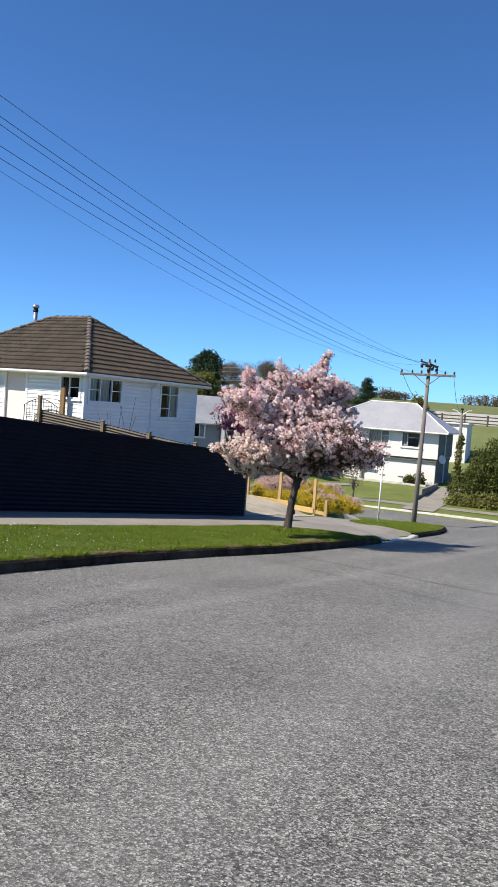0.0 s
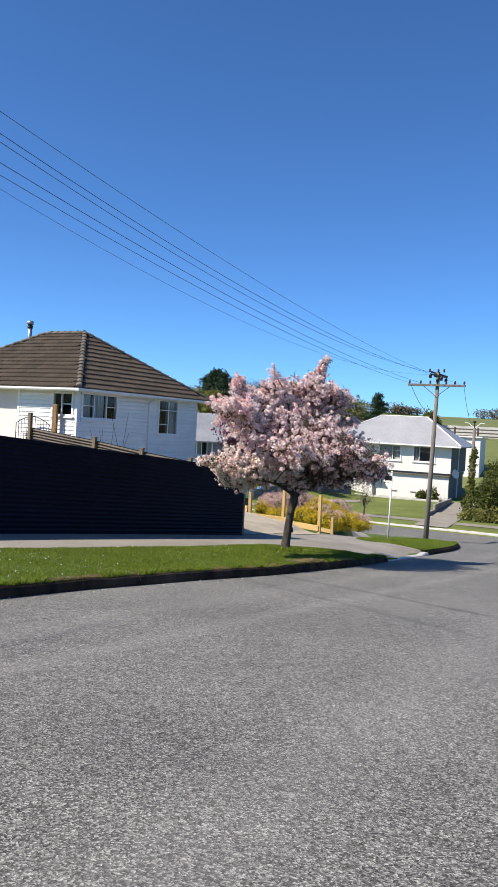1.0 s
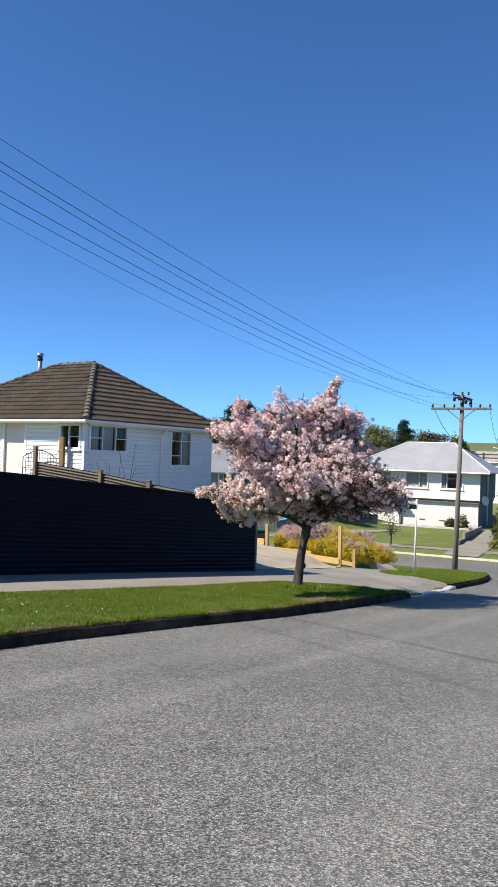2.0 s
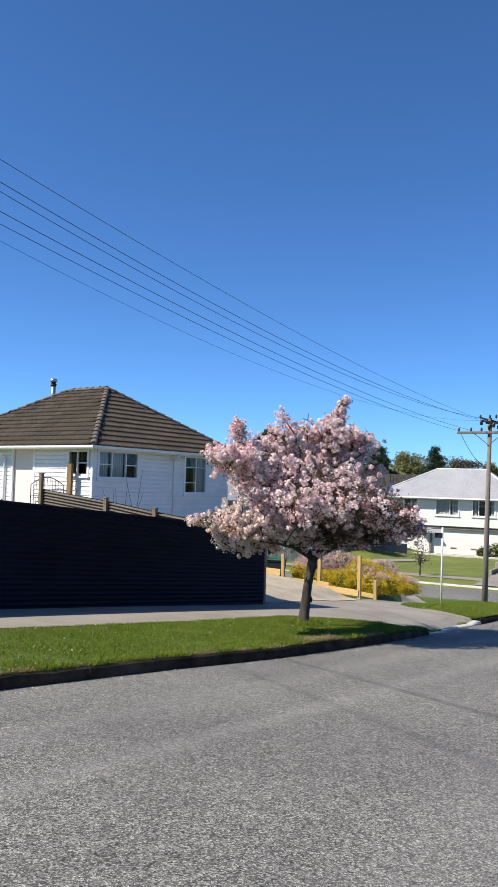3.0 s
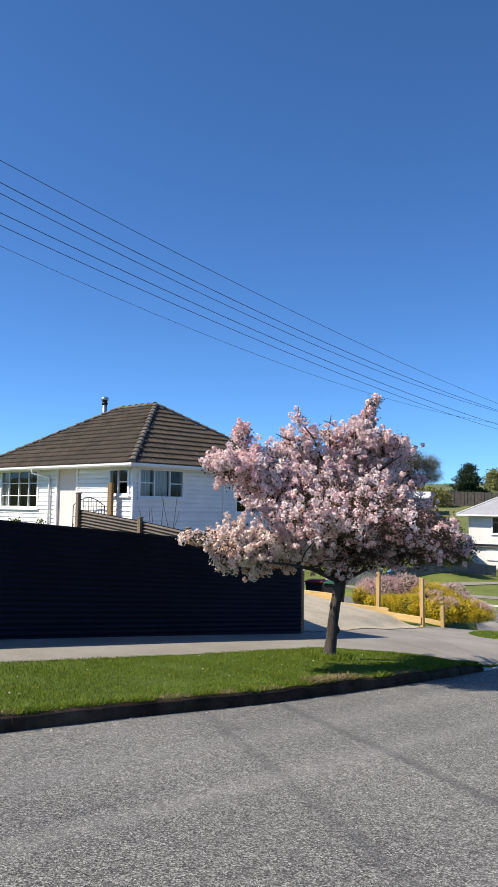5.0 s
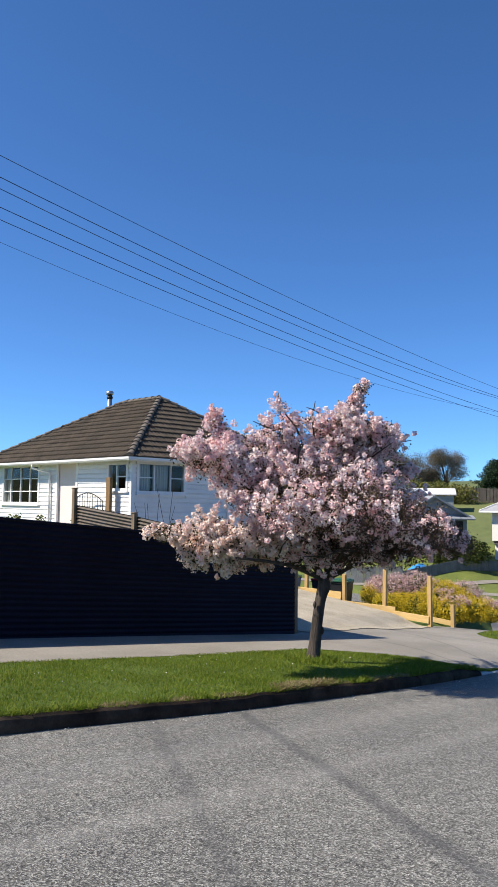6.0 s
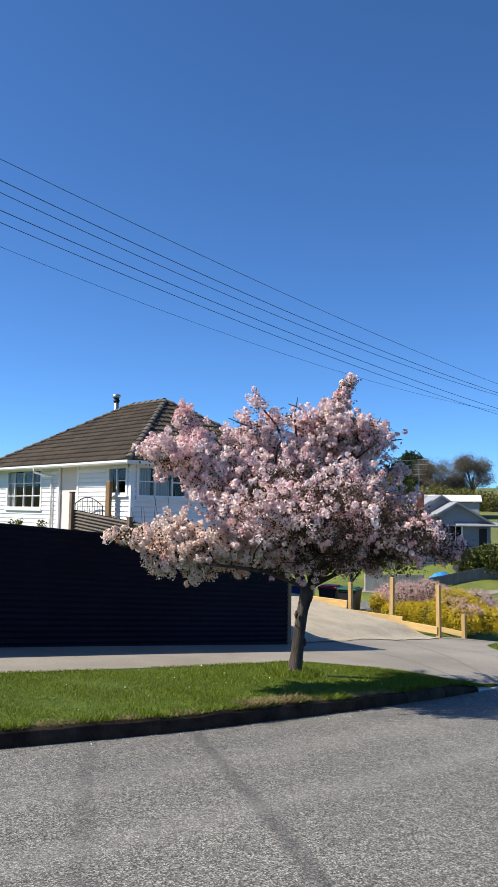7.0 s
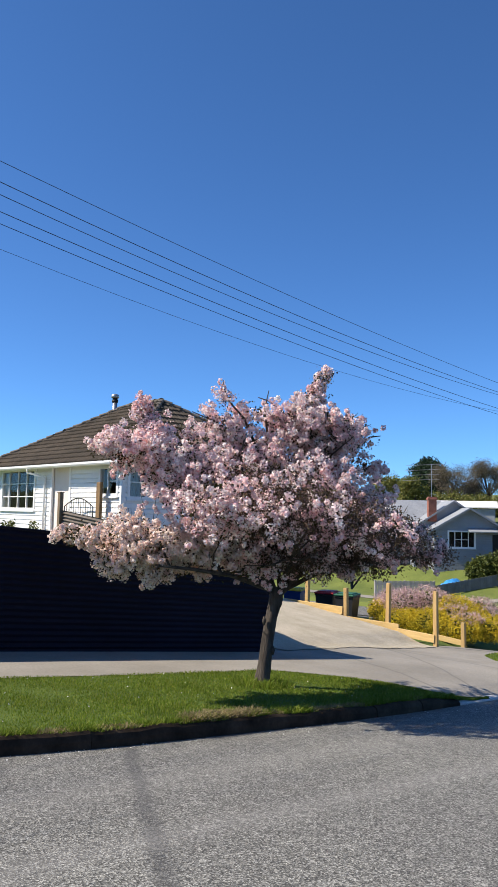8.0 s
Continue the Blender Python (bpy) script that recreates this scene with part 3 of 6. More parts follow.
# ---- navy corrugated fence ----
def corrugated(name, a, b, za, zb, ta, tb, pitch, depth, material, parent, sub=8):
    """Steel sheet ribbed lengthwise between two plan points, with its own bottom and top lines."""
    a, b = Vector(a), Vector(b)
    d = (b - a).normalized()
    nrm = Vector((d.y, -d.x))
    ribs = round(1.86 / pitch)
    k = ribs * sub
    rows = []
    for j in range(k + 1):
        t = j / k
        off = depth * math.sin(2 * math.pi * t * ribs)
        rows.append([(p.x + nrm.x * off, p.y + nrm.y * off, z0 + t * (z1 - z0)) for p, z0, z1 in ((a, za, ta), (b, zb, tb))])
    g = Geo()
    g.sheet(rows)
    g.sheet([[(q[0] - nrm.x * 0.006, q[1] - nrm.y * 0.006, q[2]) for q in r][::-1] for r in rows])
    return g.done(name, material, parent, "", True)


def fence_z(y):
    s = (21.57 - y) * 1.0385
    return -1.68 + 0.068 * s, 0.16 + 0.092 * s


fence = thing("corrugated_fence", Matrix.Identity(4), "tall navy corrugated steel fence beside the footpath", "fence")
edges = [21.5, 18.7, 15.9, 13.1, 10.3, 7.5, 4.7, 1.9, -1.0]
for y1, y0 in zip(edges[:-1], edges[1:]):
    (b0, t0), (b1, t1) = fence_z(y0), fence_z(y1)
    corrugated("panel", (fence_x(y0 - 0.02), y0 - 0.02), (fence_x(y1), y1), b0 - 0.1, b1 - 0.1, t0, t1, 0.09, 0.017, M_FENCE, fence)
    g = Geo()
    zb, zt = fence_z(y1)
    g.box(-0.05, 0.05, -0.05, 0.05, zb - 0.15, zt - 0.06, 0.006, Matrix.Translation((fence_x(y1) - 0.125, y1 - 0.06, 0)))
    g.done("post", M_FENCE, fence)
g = Geo()
(b0, t0), (b1, t1) = fence_z(-1), fence_z(21.5)
g.tube([(fence_x(-1), -1, t0 + 0.01), (fence_x(21.5), 21.5, t1 + 0.01)], 0.022, 6)
g.done("top_rail", M_FENCE, fence)
g = Geo()
g.box(-0.06, 0.06, -0.055, 0.055, -1.85, 0.12, 0.008, Matrix.Translation((-9.07, 21.6, 0)))
g.done("end_post", M_POSTW, fence, "timber end post")

# brown fence climbing to the house
yardf = thing("side_fence", Matrix.Identity(4), "brown ribbed steel fence with capped timber posts beside the driveway", "fence")
RUN = [(-9.08, 21.6, 0.1, -1.72), (-10.9, 21.83, 0.27, -1.4), (-12.75, 22.13, 0.45, -1.15), (-14.76, 22.48, 0.68, -0.85), (-17.8, 23.0, 0.96, -0.62)]
for (x0, y0, t0, b0), (x1, y1, t1, b1) in zip(RUN[:-1], RUN[1:]):
    corrugated("panel", (x1, y1), (x0, y0), b1, b0, t1, t0, 0.11, 0.03, M_BROWN, yardf)
for i, (x, y, t, b) in enumerate(RUN[1:]):
    top = t + (0.08 if i < 3 else 0.48)
    g = Geo()
    g.box(-0.06, 0.06, -0.06, 0.06, b - 0.2, top, 0.01, Matrix.Translation((x, y - 0.06, 0)))
    g.box(-0.075, 0.075, -0.075, 0.075, top, top + 0.03, 0.01, Matrix.Translation((x, y - 0.06, 0)))
    g.done("post", M_POSTW, yardf)


# ---- windows ----
def window(name, parent, w, h, cols, rows, m, label="", curtains=(), bar=0.045, outer=0.075, sill=True):
    """A white timber window in the plane x-z, its lower left corner at m; cols and rows are the inner divisions (0..1)."""
    root = new(name)
    root.parent = parent
    root.matrix_local = m
    g = Geo()
    g.box(-0.05, w + 0.05, -0.05, 0.07, h - outer + 0.05, h + 0.06, 0.006)
    g.box(-0.05, w + 0.05, -0.05, 0.07, -0.03, outer - 0.02, 0.006)
    g.box(-0.05, outer - 0.02, -0.05, 0.07, 0.05, h - 0.02, 0.006)
    g.box(w - outer + 0.02, w + 0.05, -0.05, 0.07, 0.05, h - 0.02, 0.006)
    g.done("window_frame", M_TRIM, root, label)
    if sill:
        g = Geo()
        g.box(-0.08, w + 0.08, -0.1, 0.04, -0.085, -0.03, 0.008)
        g.done("sill", M_TRIM, root)
    for c in cols:
        g = Geo()
        g.box(c * w - bar / 2, c * w + bar / 2, -0.03, 0.05, 0.05, h - 0.02, 0.005)
        g.done("mullion", M_TRIM, root)
    edges_ = [0, *cols, 1]
    for i, (a, b) in enumerate(zip(edges_[:-1], edges_[1:])):
        for r in (rows[i] if rows and isinstance(rows[0], (list, tuple)) else rows):
            g = Geo()
            g.box(a * w + 0.02, b * w - 0.02, -0.02, 0.045, r * h - bar * 0.35, r * h + bar * 0.35, 0.004)
            g.done("glazing_bar", M_TRIM, root)
        g = Geo()
        g.put([(a * w + 0.02, 0.01, 0.03), (b * w - 0.02, 0.01, 0.03), (b * w - 0.02, 0.01, h - 0.03), (a * w + 0.02, 0.01, h - 0.03)], [(0, 1, 2, 3)])
        p = g.done("pane", M_GLASS, root)
        p.visible_shadow = False
    for a, b, lo in curtains:
        rows_ = []
        for x in np.linspace(a * w, b * w, 36):
            o = 0.13 + 0.025 * math.sin(x * 62) + 0.012 * math.sin(x * 23)
            rows_.append([(x, o, lo * h), (x, o, h - 0.02)])
        g = Geo()
        g.sheet(rows_)
        g.done("curtain", M_CURT, root, "pale hanging curtain")
    return root


def cut_spans(a, b, holes):
    """What is left of the span a..b without the holes."""
    out = [(a, b)]
    for h0, h1 in holes:
        nxt = []
        for s0, s1 in out:
            if h1 <= s0 or h0 >= s1:
                nxt.append((s0, s1))
            else:
                if h0 - s0 > 0.02:
                    nxt.append((s0, h0))
                if s1 - h1 > 0.02:
                    nxt.append((h1, s1))
        out = nxt
    return out


def boarded_wall(parent, m, a, b, z0, z1, holes, material, board=0.15, thick=0.14, single=True, name="weatherboard", lap=0.036):
    """A wall in the plane x-z (outside towards -y) with openings (x0, x1, z0, z1) and overlapping boards."""
    core = Geo()
    zs = sorted({z0, z1, *[h[2] for h in holes], *[h[3] for h in holes]})
    for lo, hi in zip(zs[:-1], zs[1:]):
        for s0, s1 in cut_spans(a, b, [(h[0], h[1]) for h in holes if h[2] < hi - 1e-4 and h[3] > lo + 1e-4]):
            core.box(s0, s1, 0.0, thick, lo, hi, 0.001, m)
    core.done("wall", material, parent)
    joined = Geo()
    n = int((z1 - z0) / board)
    for i in range(n):
        lo, hi = z0 + i * board, min(z0 + (i + 1) * board + 0.02, z1)
        for s0, s1 in cut_spans(a, b, [(h[0] - 0.05, h[1] + 0.05) for h in holes if h[2] - 0.06 < hi - 0.03 and h[3] + 0.06 > lo + 0.03]):
            pr = [(-0.002, lo), (-0.004, lo + 0.14 * board), (-0.6 * lap, lo + 0.16 * board), (-lap, lo + 0.19 * board), (-0.8 * lap, hi - 0.03), (-0.002, hi - 0.02)]
            v = [(x_, y_, z_) for x_ in (s0, s1) for y_, z_ in pr]
            f = [(k_, k_ + 6, k_ + 7, k_ + 1) for k_ in range(5)] + [(0, 1, 2, 3, 4, 5), (11, 10, 9, 8, 7, 6)]
            if single:
                Geo().put(v, f, m).done(name, material, parent)
            else:
                joined.put(v, f, m)
    if not single:
        tagged(joined.done("cladding", material, parent), kind="stuff")


# ---- white weatherboard house with the tiled roof ----
YAW = radians(-6.9)
EAVE = Vector((-16.64, 24.02, 0))
HOUSE = Matrix.Translation(EAVE) @ Matrix.Rotation(YAW, 4, "Z")
house = thing("weatherboard_house", HOUSE, "white weatherboard bungalow with a brown concrete tile hip roof", "house")
O = 0.45
ZE, RISE, HALF, RIDGE, HIPU = 2.42, 2.5, 4.15, 2.2, 3.72
LEN = 2 * HIPU + RIDGE
FRONT = Matrix.Translation((-O, O, 0))
RIGHTW = Matrix.Translation((-O, O, 0)) @ Matrix.Rotation(radians(90), 4, "Z")
GZ = -0.75
f_open = [(-7.79, -5.3, 0.97, 2.3), (-1.2, -0.2, 1.43, 2.25)]
r_open = [(0.2, 2.14, 1.36, 2.27), (4.72, 6.05, 0.88, 2.28)]
# front wall: boards left and right of the smooth panel
boarded_wall(house, FRONT, -8.7, -4.14, GZ, 2.36, f_open[:1], M_WHITE)
boarded_wall(house, FRONT, -2.92, -0.001, GZ, 2.36, f_open[1:], M_WHITE)
boarded_wall(house, RIGHTW, 0.0, 7.5, GZ, 2.36, r_open, M_WHITE)
g = Geo()
g.box(-4.14, -2.92, 0.05, 0.2, GZ, 2.36, 0.004, FRONT)
g.done("entrance_panel", M_PANEL, house, "smooth pale pink rendered panel")
for x0, x1 in ((-4.2, -4.1), (-3.0, -2.88), (-0.06, 0.035)):
    g = Geo()
    g.box(x0, x1, -0.045, 0.03, GZ, 2.35, 0.005, FRONT)
    g.done("corner_board", M_TRIM, house)
g = Geo()
g.box(0.0, 0.07, -0.04, 0.03, GZ, 2.35, 0.005, RIGHTW)
g.done("corner_board", M_TRIM, house)
g = Geo()
g.box(-8.7, -0.15, 7.2, 7.35, GZ, 2.36, 0.004, FRONT)
g.box(-8.7, -8.55, 0.15, 7.2, GZ, 2.36, 0.004, FRONT)
g.done("back_wall", M_WHITE, house)
# added floor, partitions and lining, coloured dark so the panes look unlit
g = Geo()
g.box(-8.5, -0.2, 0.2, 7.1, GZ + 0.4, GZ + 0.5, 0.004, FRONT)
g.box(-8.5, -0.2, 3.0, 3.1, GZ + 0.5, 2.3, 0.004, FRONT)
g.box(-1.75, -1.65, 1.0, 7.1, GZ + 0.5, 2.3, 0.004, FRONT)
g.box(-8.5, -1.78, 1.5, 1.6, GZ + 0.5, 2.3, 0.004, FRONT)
g.done("dark_room_backing", M_INT, house)
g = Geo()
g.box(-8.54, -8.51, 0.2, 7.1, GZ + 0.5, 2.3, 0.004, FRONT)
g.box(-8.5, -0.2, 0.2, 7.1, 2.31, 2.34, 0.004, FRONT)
g.done("dark_room_lining", M_INT, house)
g = Geo()
g.box(-LEN + 0.05, -0.02, 0.02, 2 * HALF - 0.05, 2.36, 2.4, 0.004)
g.done("soffit", M_TRIM, house)
window("window", house, 2.49, 1.33, [0.22, 0.49, 0.75], [0.33, 0.67], FRONT @ Matrix.Translation((-7.79, 0, 0.97)), "", ((0.0, 0.16, 0.0),))
window("window", house, 1.0, 0.82, [0.45], [[], [0.52]], FRONT @ Matrix.Translation((-1.2, 0, 1.43)), "")
window("window", house, 1.94, 0.91, [0.34, 0.69], [[0.52], [], [0.52]], RIGHTW @ Matrix.Translation((0.2, 0, 1.36)), "", ((0.03, 0.3, 0.0), (0.36, 0.68, 0.0)))
window("window", house, 1.33, 1.4, [0.52], [[0.3, 0.72], [0.72]], RIGHTW @ Matrix.Translation((4.72, 0, 0.88)), "", ((0.55, 0.97, 0.0),))


def slab(name, pts, thick, material):
    g = Geo()
    n = len(pts)
    v = list(pts) + [(p[0], p[1], p[2] - thick) for p in pts]
    f = [tuple(range(n)), tuple(range(2 * n - 1, n - 1, -1))] + [(i + n, (i + 1) % n + n, (i + 1) % n, i) for i in range(n)]
    return g.put(v, f).done(name, material, house)


C0, C1, C2, C3 = (0, 0, ZE), (0, 2 * HALF, ZE), (-LEN, 2 * HALF, ZE), (-LEN, 0, ZE)
P0, P1 = (-HIPU, HALF, ZE + RISE), (-HIPU - RIDGE, HALF, ZE + RISE)
for nm, pts in (("roof", (C3, C0, P0, P1)), ("roof", (C0, C1, P0)), ("roof", (C1, C2, P1, P0)), ("roof", (C2, C3, P1))):
    slab(nm, pts, 0.05, M_UNDER)

# tile: a shallow double wave with a thick lower edge
TW, TL = 0.30, 0.345
prof = [(-0.15, 0.0), (-0.105, 0.026), (-0.06, 0.03), (-0.015, 0.004), (0.03, 0.0), (0.075, 0.024), (0.115, 0.03), (0.15, 0.004)]
tv = [(x, 0, z + 0.062) for x, z in prof] + [(x, TL + 0.05, z + 0.012) for x, z in prof] + [(x, 0, z + 0.012) for x, z in prof]
tf = [(i, i + 1, i + 9, i + 8) for i in range(7)] + [(i + 1, i, i + 16, i + 17) for i in range(7)]
tile_mesh = bpy.data.meshes.new("tile")
tile_mesh.from_pydata(tv, [], tf)
tile_mesh.materials.append(M_TILE)
rest = Geo()
tile_count = 0


def tile_face(origin, along, up, length, left_in, right_in, slope, single):
    """Courses of tiles over a sloping face; left_in and right_in: how far the ends draw in from eave to ridge."""
    global tile_count
    o, a, uu = Vector(origin), Vector(along), Vector(up).normalized()
    nrm = a.cross(uu)
    rot = Matrix((a, uu, nrm)).transposed().to_4x4()
    rows = int(slope / TL)
    rng = random.Random(5)
    for r in range(rows + 1):
        s = r * TL
        t = min((s + 0.5 * TL) / slope, 1)
        x0, x1 = left_in * t, length - right_in * t
        k = int((x1 - x0) / TW)
        for i in range(k + 1):
            x = x0 + TW / 2 + i * TW
            if x > x1 - 0.03 or s > slope - 0.12:
                continue
            m = Matrix.Translation(o + a * x + uu * (s - 0.02)) @ rot @ Matrix.Rotation(rng.gauss(0, 0.006), 4, "X")
            if tile_count < 300 and single(x):
                ob = new("roof_tile", tile_mesh)
                ob.parent = house
                ob.matrix_local = m
                tile_count += 1
            else:
                rest.put(tv, tf, m)


SL_F, SL_R = math.hypot(HALF, RISE), math.hypot(HIPU, RISE)
tile_face(C0, (0, 1, 0), (-HIPU, 0, RISE), 2 * HALF, HALF, HALF, SL_R, lambda x: True)
tile_face(C3, (1, 0, 0), (0, HALF, RISE), LEN, HIPU, HIPU, SL_F, lambda x: x > LEN - 4.2)
tile_face(C2, (0, -1, 0), (HIPU, 0, RISE), 2 * HALF, HALF, HALF, SL_R, lambda x: False)
tagged(rest.done("roof_tiles", M_TILE, house), kind="stuff")


def hip_caps(a, b, n):
    a, b = Vector(a), Vector(b)
    d = (b - a).normalized()
    side = d.cross(Vector((0, 0, 1))).normalized()
    up = side.cross(d)
    for i in range(n):
        p, q = a + (b - a) * (i / n), a + (b - a) * ((i + 1.12) / n)
        rows = []
        for w, lift, rad in ((p, 0.055, 0.115), (q, 0.03, 0.095)):
            rows.append([w + side * rad * math.cos(t) + up * (rad * 0.75 * math.sin(t) + lift) for t in np.linspace(-0.3, math.pi + 0.3, 9)])
        g = Geo()
        g.sheet([r[::-1] for r in rows])
        g.f.append(tuple(range(9)))
        g.done("ridge_tile", M_TILECAP, house, "", False)


hip_caps(C0, P0, 17)
hip_caps(C1, P0, 17)
hip_caps(C3, P1, 17)
hip_caps(P0, P1, 6)


def gutter(a, b, m_label=""):
    a, b = Vector(a), Vector(b)
    d = (b - a).normalized()
    out = Vector((d.y, -d.x, 0))
    prof_ = [(0.0, -0.1), (0.09, -0.1), (0.115, -0.06), (0.115, 0.0), (0.1, 0.0), (0.1, -0.05), (0.08, -0.085), (0.0, -0.085)]
    g = Geo()
    g.sheet([[tuple(w + out * x + Vector((0, 0, z))) for x, z in prof_] for w in (a, b)])
    return g.done("gutter", M_TRIM, house)


gutter((-LEN, 0.0, ZE + 0.0), (0.1, 0.0, ZE + 0.0))
gutter((0.0, -0.1, ZE + 0.0), (0.0, 2 * HALF, ZE + 0.0))
g = Geo()
g.box(-LEN, 0, 0.0, 0.025, 2.3, 2.41, 0.004)
g.box(-0.025, 0, 0.03, 2 * HALF, 2.3, 2.41, 0.004)
g.done("fascia", M_TRIM, house)
for pts in ([(-5.45, -0.06, 2.34), (-5.45, -0.05, 2.2), (-4.95, 0.36, 2.05), (-4.95, 0.36, 1.9), (-4.95, 0.36, GZ)],
            [(0.06, 4.3, 2.34), (-0.02, 4.33, 2.25), (-0.39, 4.5, 2.12), (-0.4, 4.52, 1.95), (-0.4, 4.52, GZ)]):
    g = Geo()
    g.tube(pts, 0.038, 8)
    g.done("downpipe", M_TRIM, house, "", True)
g = Geo()
fx_, fy_ = -7.25, 4.45
g.tube([(fx_, fy_, 4.3), (fx_, fy_, 5.3)], 0.095, 14)
g.done("flue", M_STEEL, house, "galvanised flue pipe", True)
g = Geo()
g.tube([(fx_, fy_, 5.24), (fx_, fy_, 5.34)], [0.11, 0.13], 14)
g.tube([(fx_, fy_, 5.34), (fx_, fy_, 5.44)], 0.1, 14)
g.done("flue_collar", M_IRON, house, "blackened flue collar", True)
g = Geo()
g.tube([(fx_, fy_, 5.42), (fx_, fy_, 5.46), (fx_, fy_, 5.54), (fx_, fy_, 5.58)], [0.14, 0.155, 0.155, 0.08], 14)
g.done("flue_cowl", M_STEEL, house, "", True)

# ochre post and iron gate in front of the corner window
g = Geo()
g.box(-0.11, 0.11, -0.05, 0.05, -0.8, 1.82, 0.012, HOUSE @ Matrix.Translation((-1.27, 0.2, 0)))
tagged(g.done("gate_post", M_OCHRE), "ochre timber gate post beside the white house", "post")
gate = thing("iron_gate", HOUSE @ Matrix.Translation((-3.12, 0.1, 0)), "arched black wrought-iron garden gate", "gate")
g = Geo()
arch = [(x, 0, 1.08 + 0.26 * math.sin(math.pi * x / 1.68)) for x in np.linspace(0, 1.68, 12)]
g.tube([(0, 0, -0.7), *arch, (1.68, 0, -0.7)], 0.016, 6)
g.done("gate_rim", M_IRON, gate)
for x in np.linspace(0.14, 1.54, 11):
    g = Geo()
    g.tube([(x, 0, -0.6), (x, 0, 1.07 + 0.26 * math.sin(math.pi * x / 1.68))], 0.008, 5)
    g.done("gate_bar", M_IRON, gate)
for z in (-0.6, 0.7):
    g = Geo()
    g.tube([(0, 0, z), (1.68, 0, z)], 0.01, 5)
    g.done("gate_rail", M_IRON, gate)


# ---- blossom tree on the verge ----
TREE = Vector((-6.41, 18.18, land1(-6.41, 18.18) - 0.01))
tree = thing("blossom_tree", Matrix.Translation(TREE), "flowering crab apple covered in pale pink blossom", "tree")
RT, DP = Vector((0.78, 0.63, 0)), Vector((-0.63, 0.78, 0))


def tp(r, d, z):
    """A place in the tree: across the view, away from the road, up."""
    lean = (0.68 if r < 0 else 0.26) * r
    k = 1 + lean / 11.15
    return RT * r * k + DP * (d + lean) + Vector((0, 0, 2.2 + (z - 2.2) * k))


def limb(g, pts, r0, r1, n=8):
    k = len(pts) - 1
    g.tube(pts, [r0 + (r1 - r0) * i / k for i in range(k + 1)], n)


rng = np.random.default_rng(11)
g = Geo()
trunk = [tp(-0.05, 0, -0.1), tp(-0.02, 0, 0.04), tp(0.02, 0, 0.3), tp(0.05, 0.0, 0.62), tp(0.1, 0.01, 0.95), tp(0.16, 0, 1.2), tp(0.17, 0.0, 1.36)]
g.tube(trunk, [0.15, 0.115, 0.095, 0.088, 0.085, 0.1, 0.09], 14)
for k in range(3):
    z = (0.5, 0.9, 1.15)[k]
    c = tp((0.13, 0.0, 0.22)[k], -0.07, z)
    g.tube([c + Vector((0, 0, -0.06)), c, c + Vector((0, 0, 0.06))], [0.01, 0.03, 0.01], 8)
g.done("trunk", M_BARK, tree, "grey knotted trunk", True)
BOUGHS = [  # end across, deep, up; start height
    (-1.0, -0.3, 2.1), (-1.9, 0.1, 2.0), (-0.6, 0.5, 2.6), (0.1, 0.2, 3.2), (0.75, 0.1, 3.4), (0.9, -0.4, 2.6), (1.5, 0.2, 2.0), (1.9, -0.3, 1.8), (-1.4, -0.9, 1.7), (0.4, -1.2, 2.0), (0.5, 1.3, 2.2), (-0.9, 1.3, 2.2), (-0.4, -0.6, 3.1), (1.3, 1.0, 2.1)]
for i, (r, d, z) in enumerate(BOUGHS):
    g = Geo()
    a = tp(0.17 + 0.05 * (1 if r > 0 else -1), 0, 1.3)
    e = tp(r, d, z)
    m1 = a.lerp(e, 0.35) + Vector((0, 0, 0.12 if z < 2.4 else -0.1)) + Vector(rng.normal(size=3) * 0.05)
    m2 = a.lerp(e, 0.7) + Vector((0, 0, 0.1)) + Vector(rng.normal(size=3) * 0.07)
    limb(g, [a, m1, m2, e], 0.062 if i in (2, 6) else 0.036, 0.014, 8)
    for _ in range(7):
        s = m1.lerp(e, rng.random())
        t = s + Vector(rng.normal(size=3) * 0.4) + Vector((0.12 * r, 0.1 * d, 0.15))
        t.z = max(t.z, s.z - 0.1)
        limb(g, [s, s.lerp(t, 0.5) + Vector(rng.normal(size=3) * 0.06), t], 0.018, 0.005, 5)
    g.done("limb", M_BARK, tree, "", True)
for pts in ([(-0.1, 0, 3.2), (-0.35, 0, 3.75), (-0.62, 0, 4.05), (-0.66, 0, 4.3)], [(-0.5, 0.2, 3.3), (-0.75, 0.1, 3.7), (-1.1, 0.1, 3.85)], [(0.0, 0, 3.4), (-0.05, 0, 3.9), (0.0, 0, 4.15)], [(0.4, 0, 3.5), (0.2, 0, 3.85), (0.0, 0, 4.0), (-0.15, 0, 4.05)],
            [(-1.4, 0, 2.9), (-1.65, 0, 3.3), (-1.9, 0, 3.35)], [(1.2, 0, 3.3), (1.45, 0, 3.5), (1.6, 0, 3.52)]):
    g = Geo()
    limb(g, [tp(*p) for p in pts], 0.02, 0.006, 6)
    g.done("twig", M_BARK, tree, "bare dark twig end", True)


def tl(r, d, z, rr, rd, rz, w):
    c = tp(r, d, z)
    return (c.x, c.y, c.z, rr, rd, rz, w)


def raised(lobes, dz):
    return [(x, y, z + dz, a, b, c, w) for x, y, z, a, b, c, w in lobes]


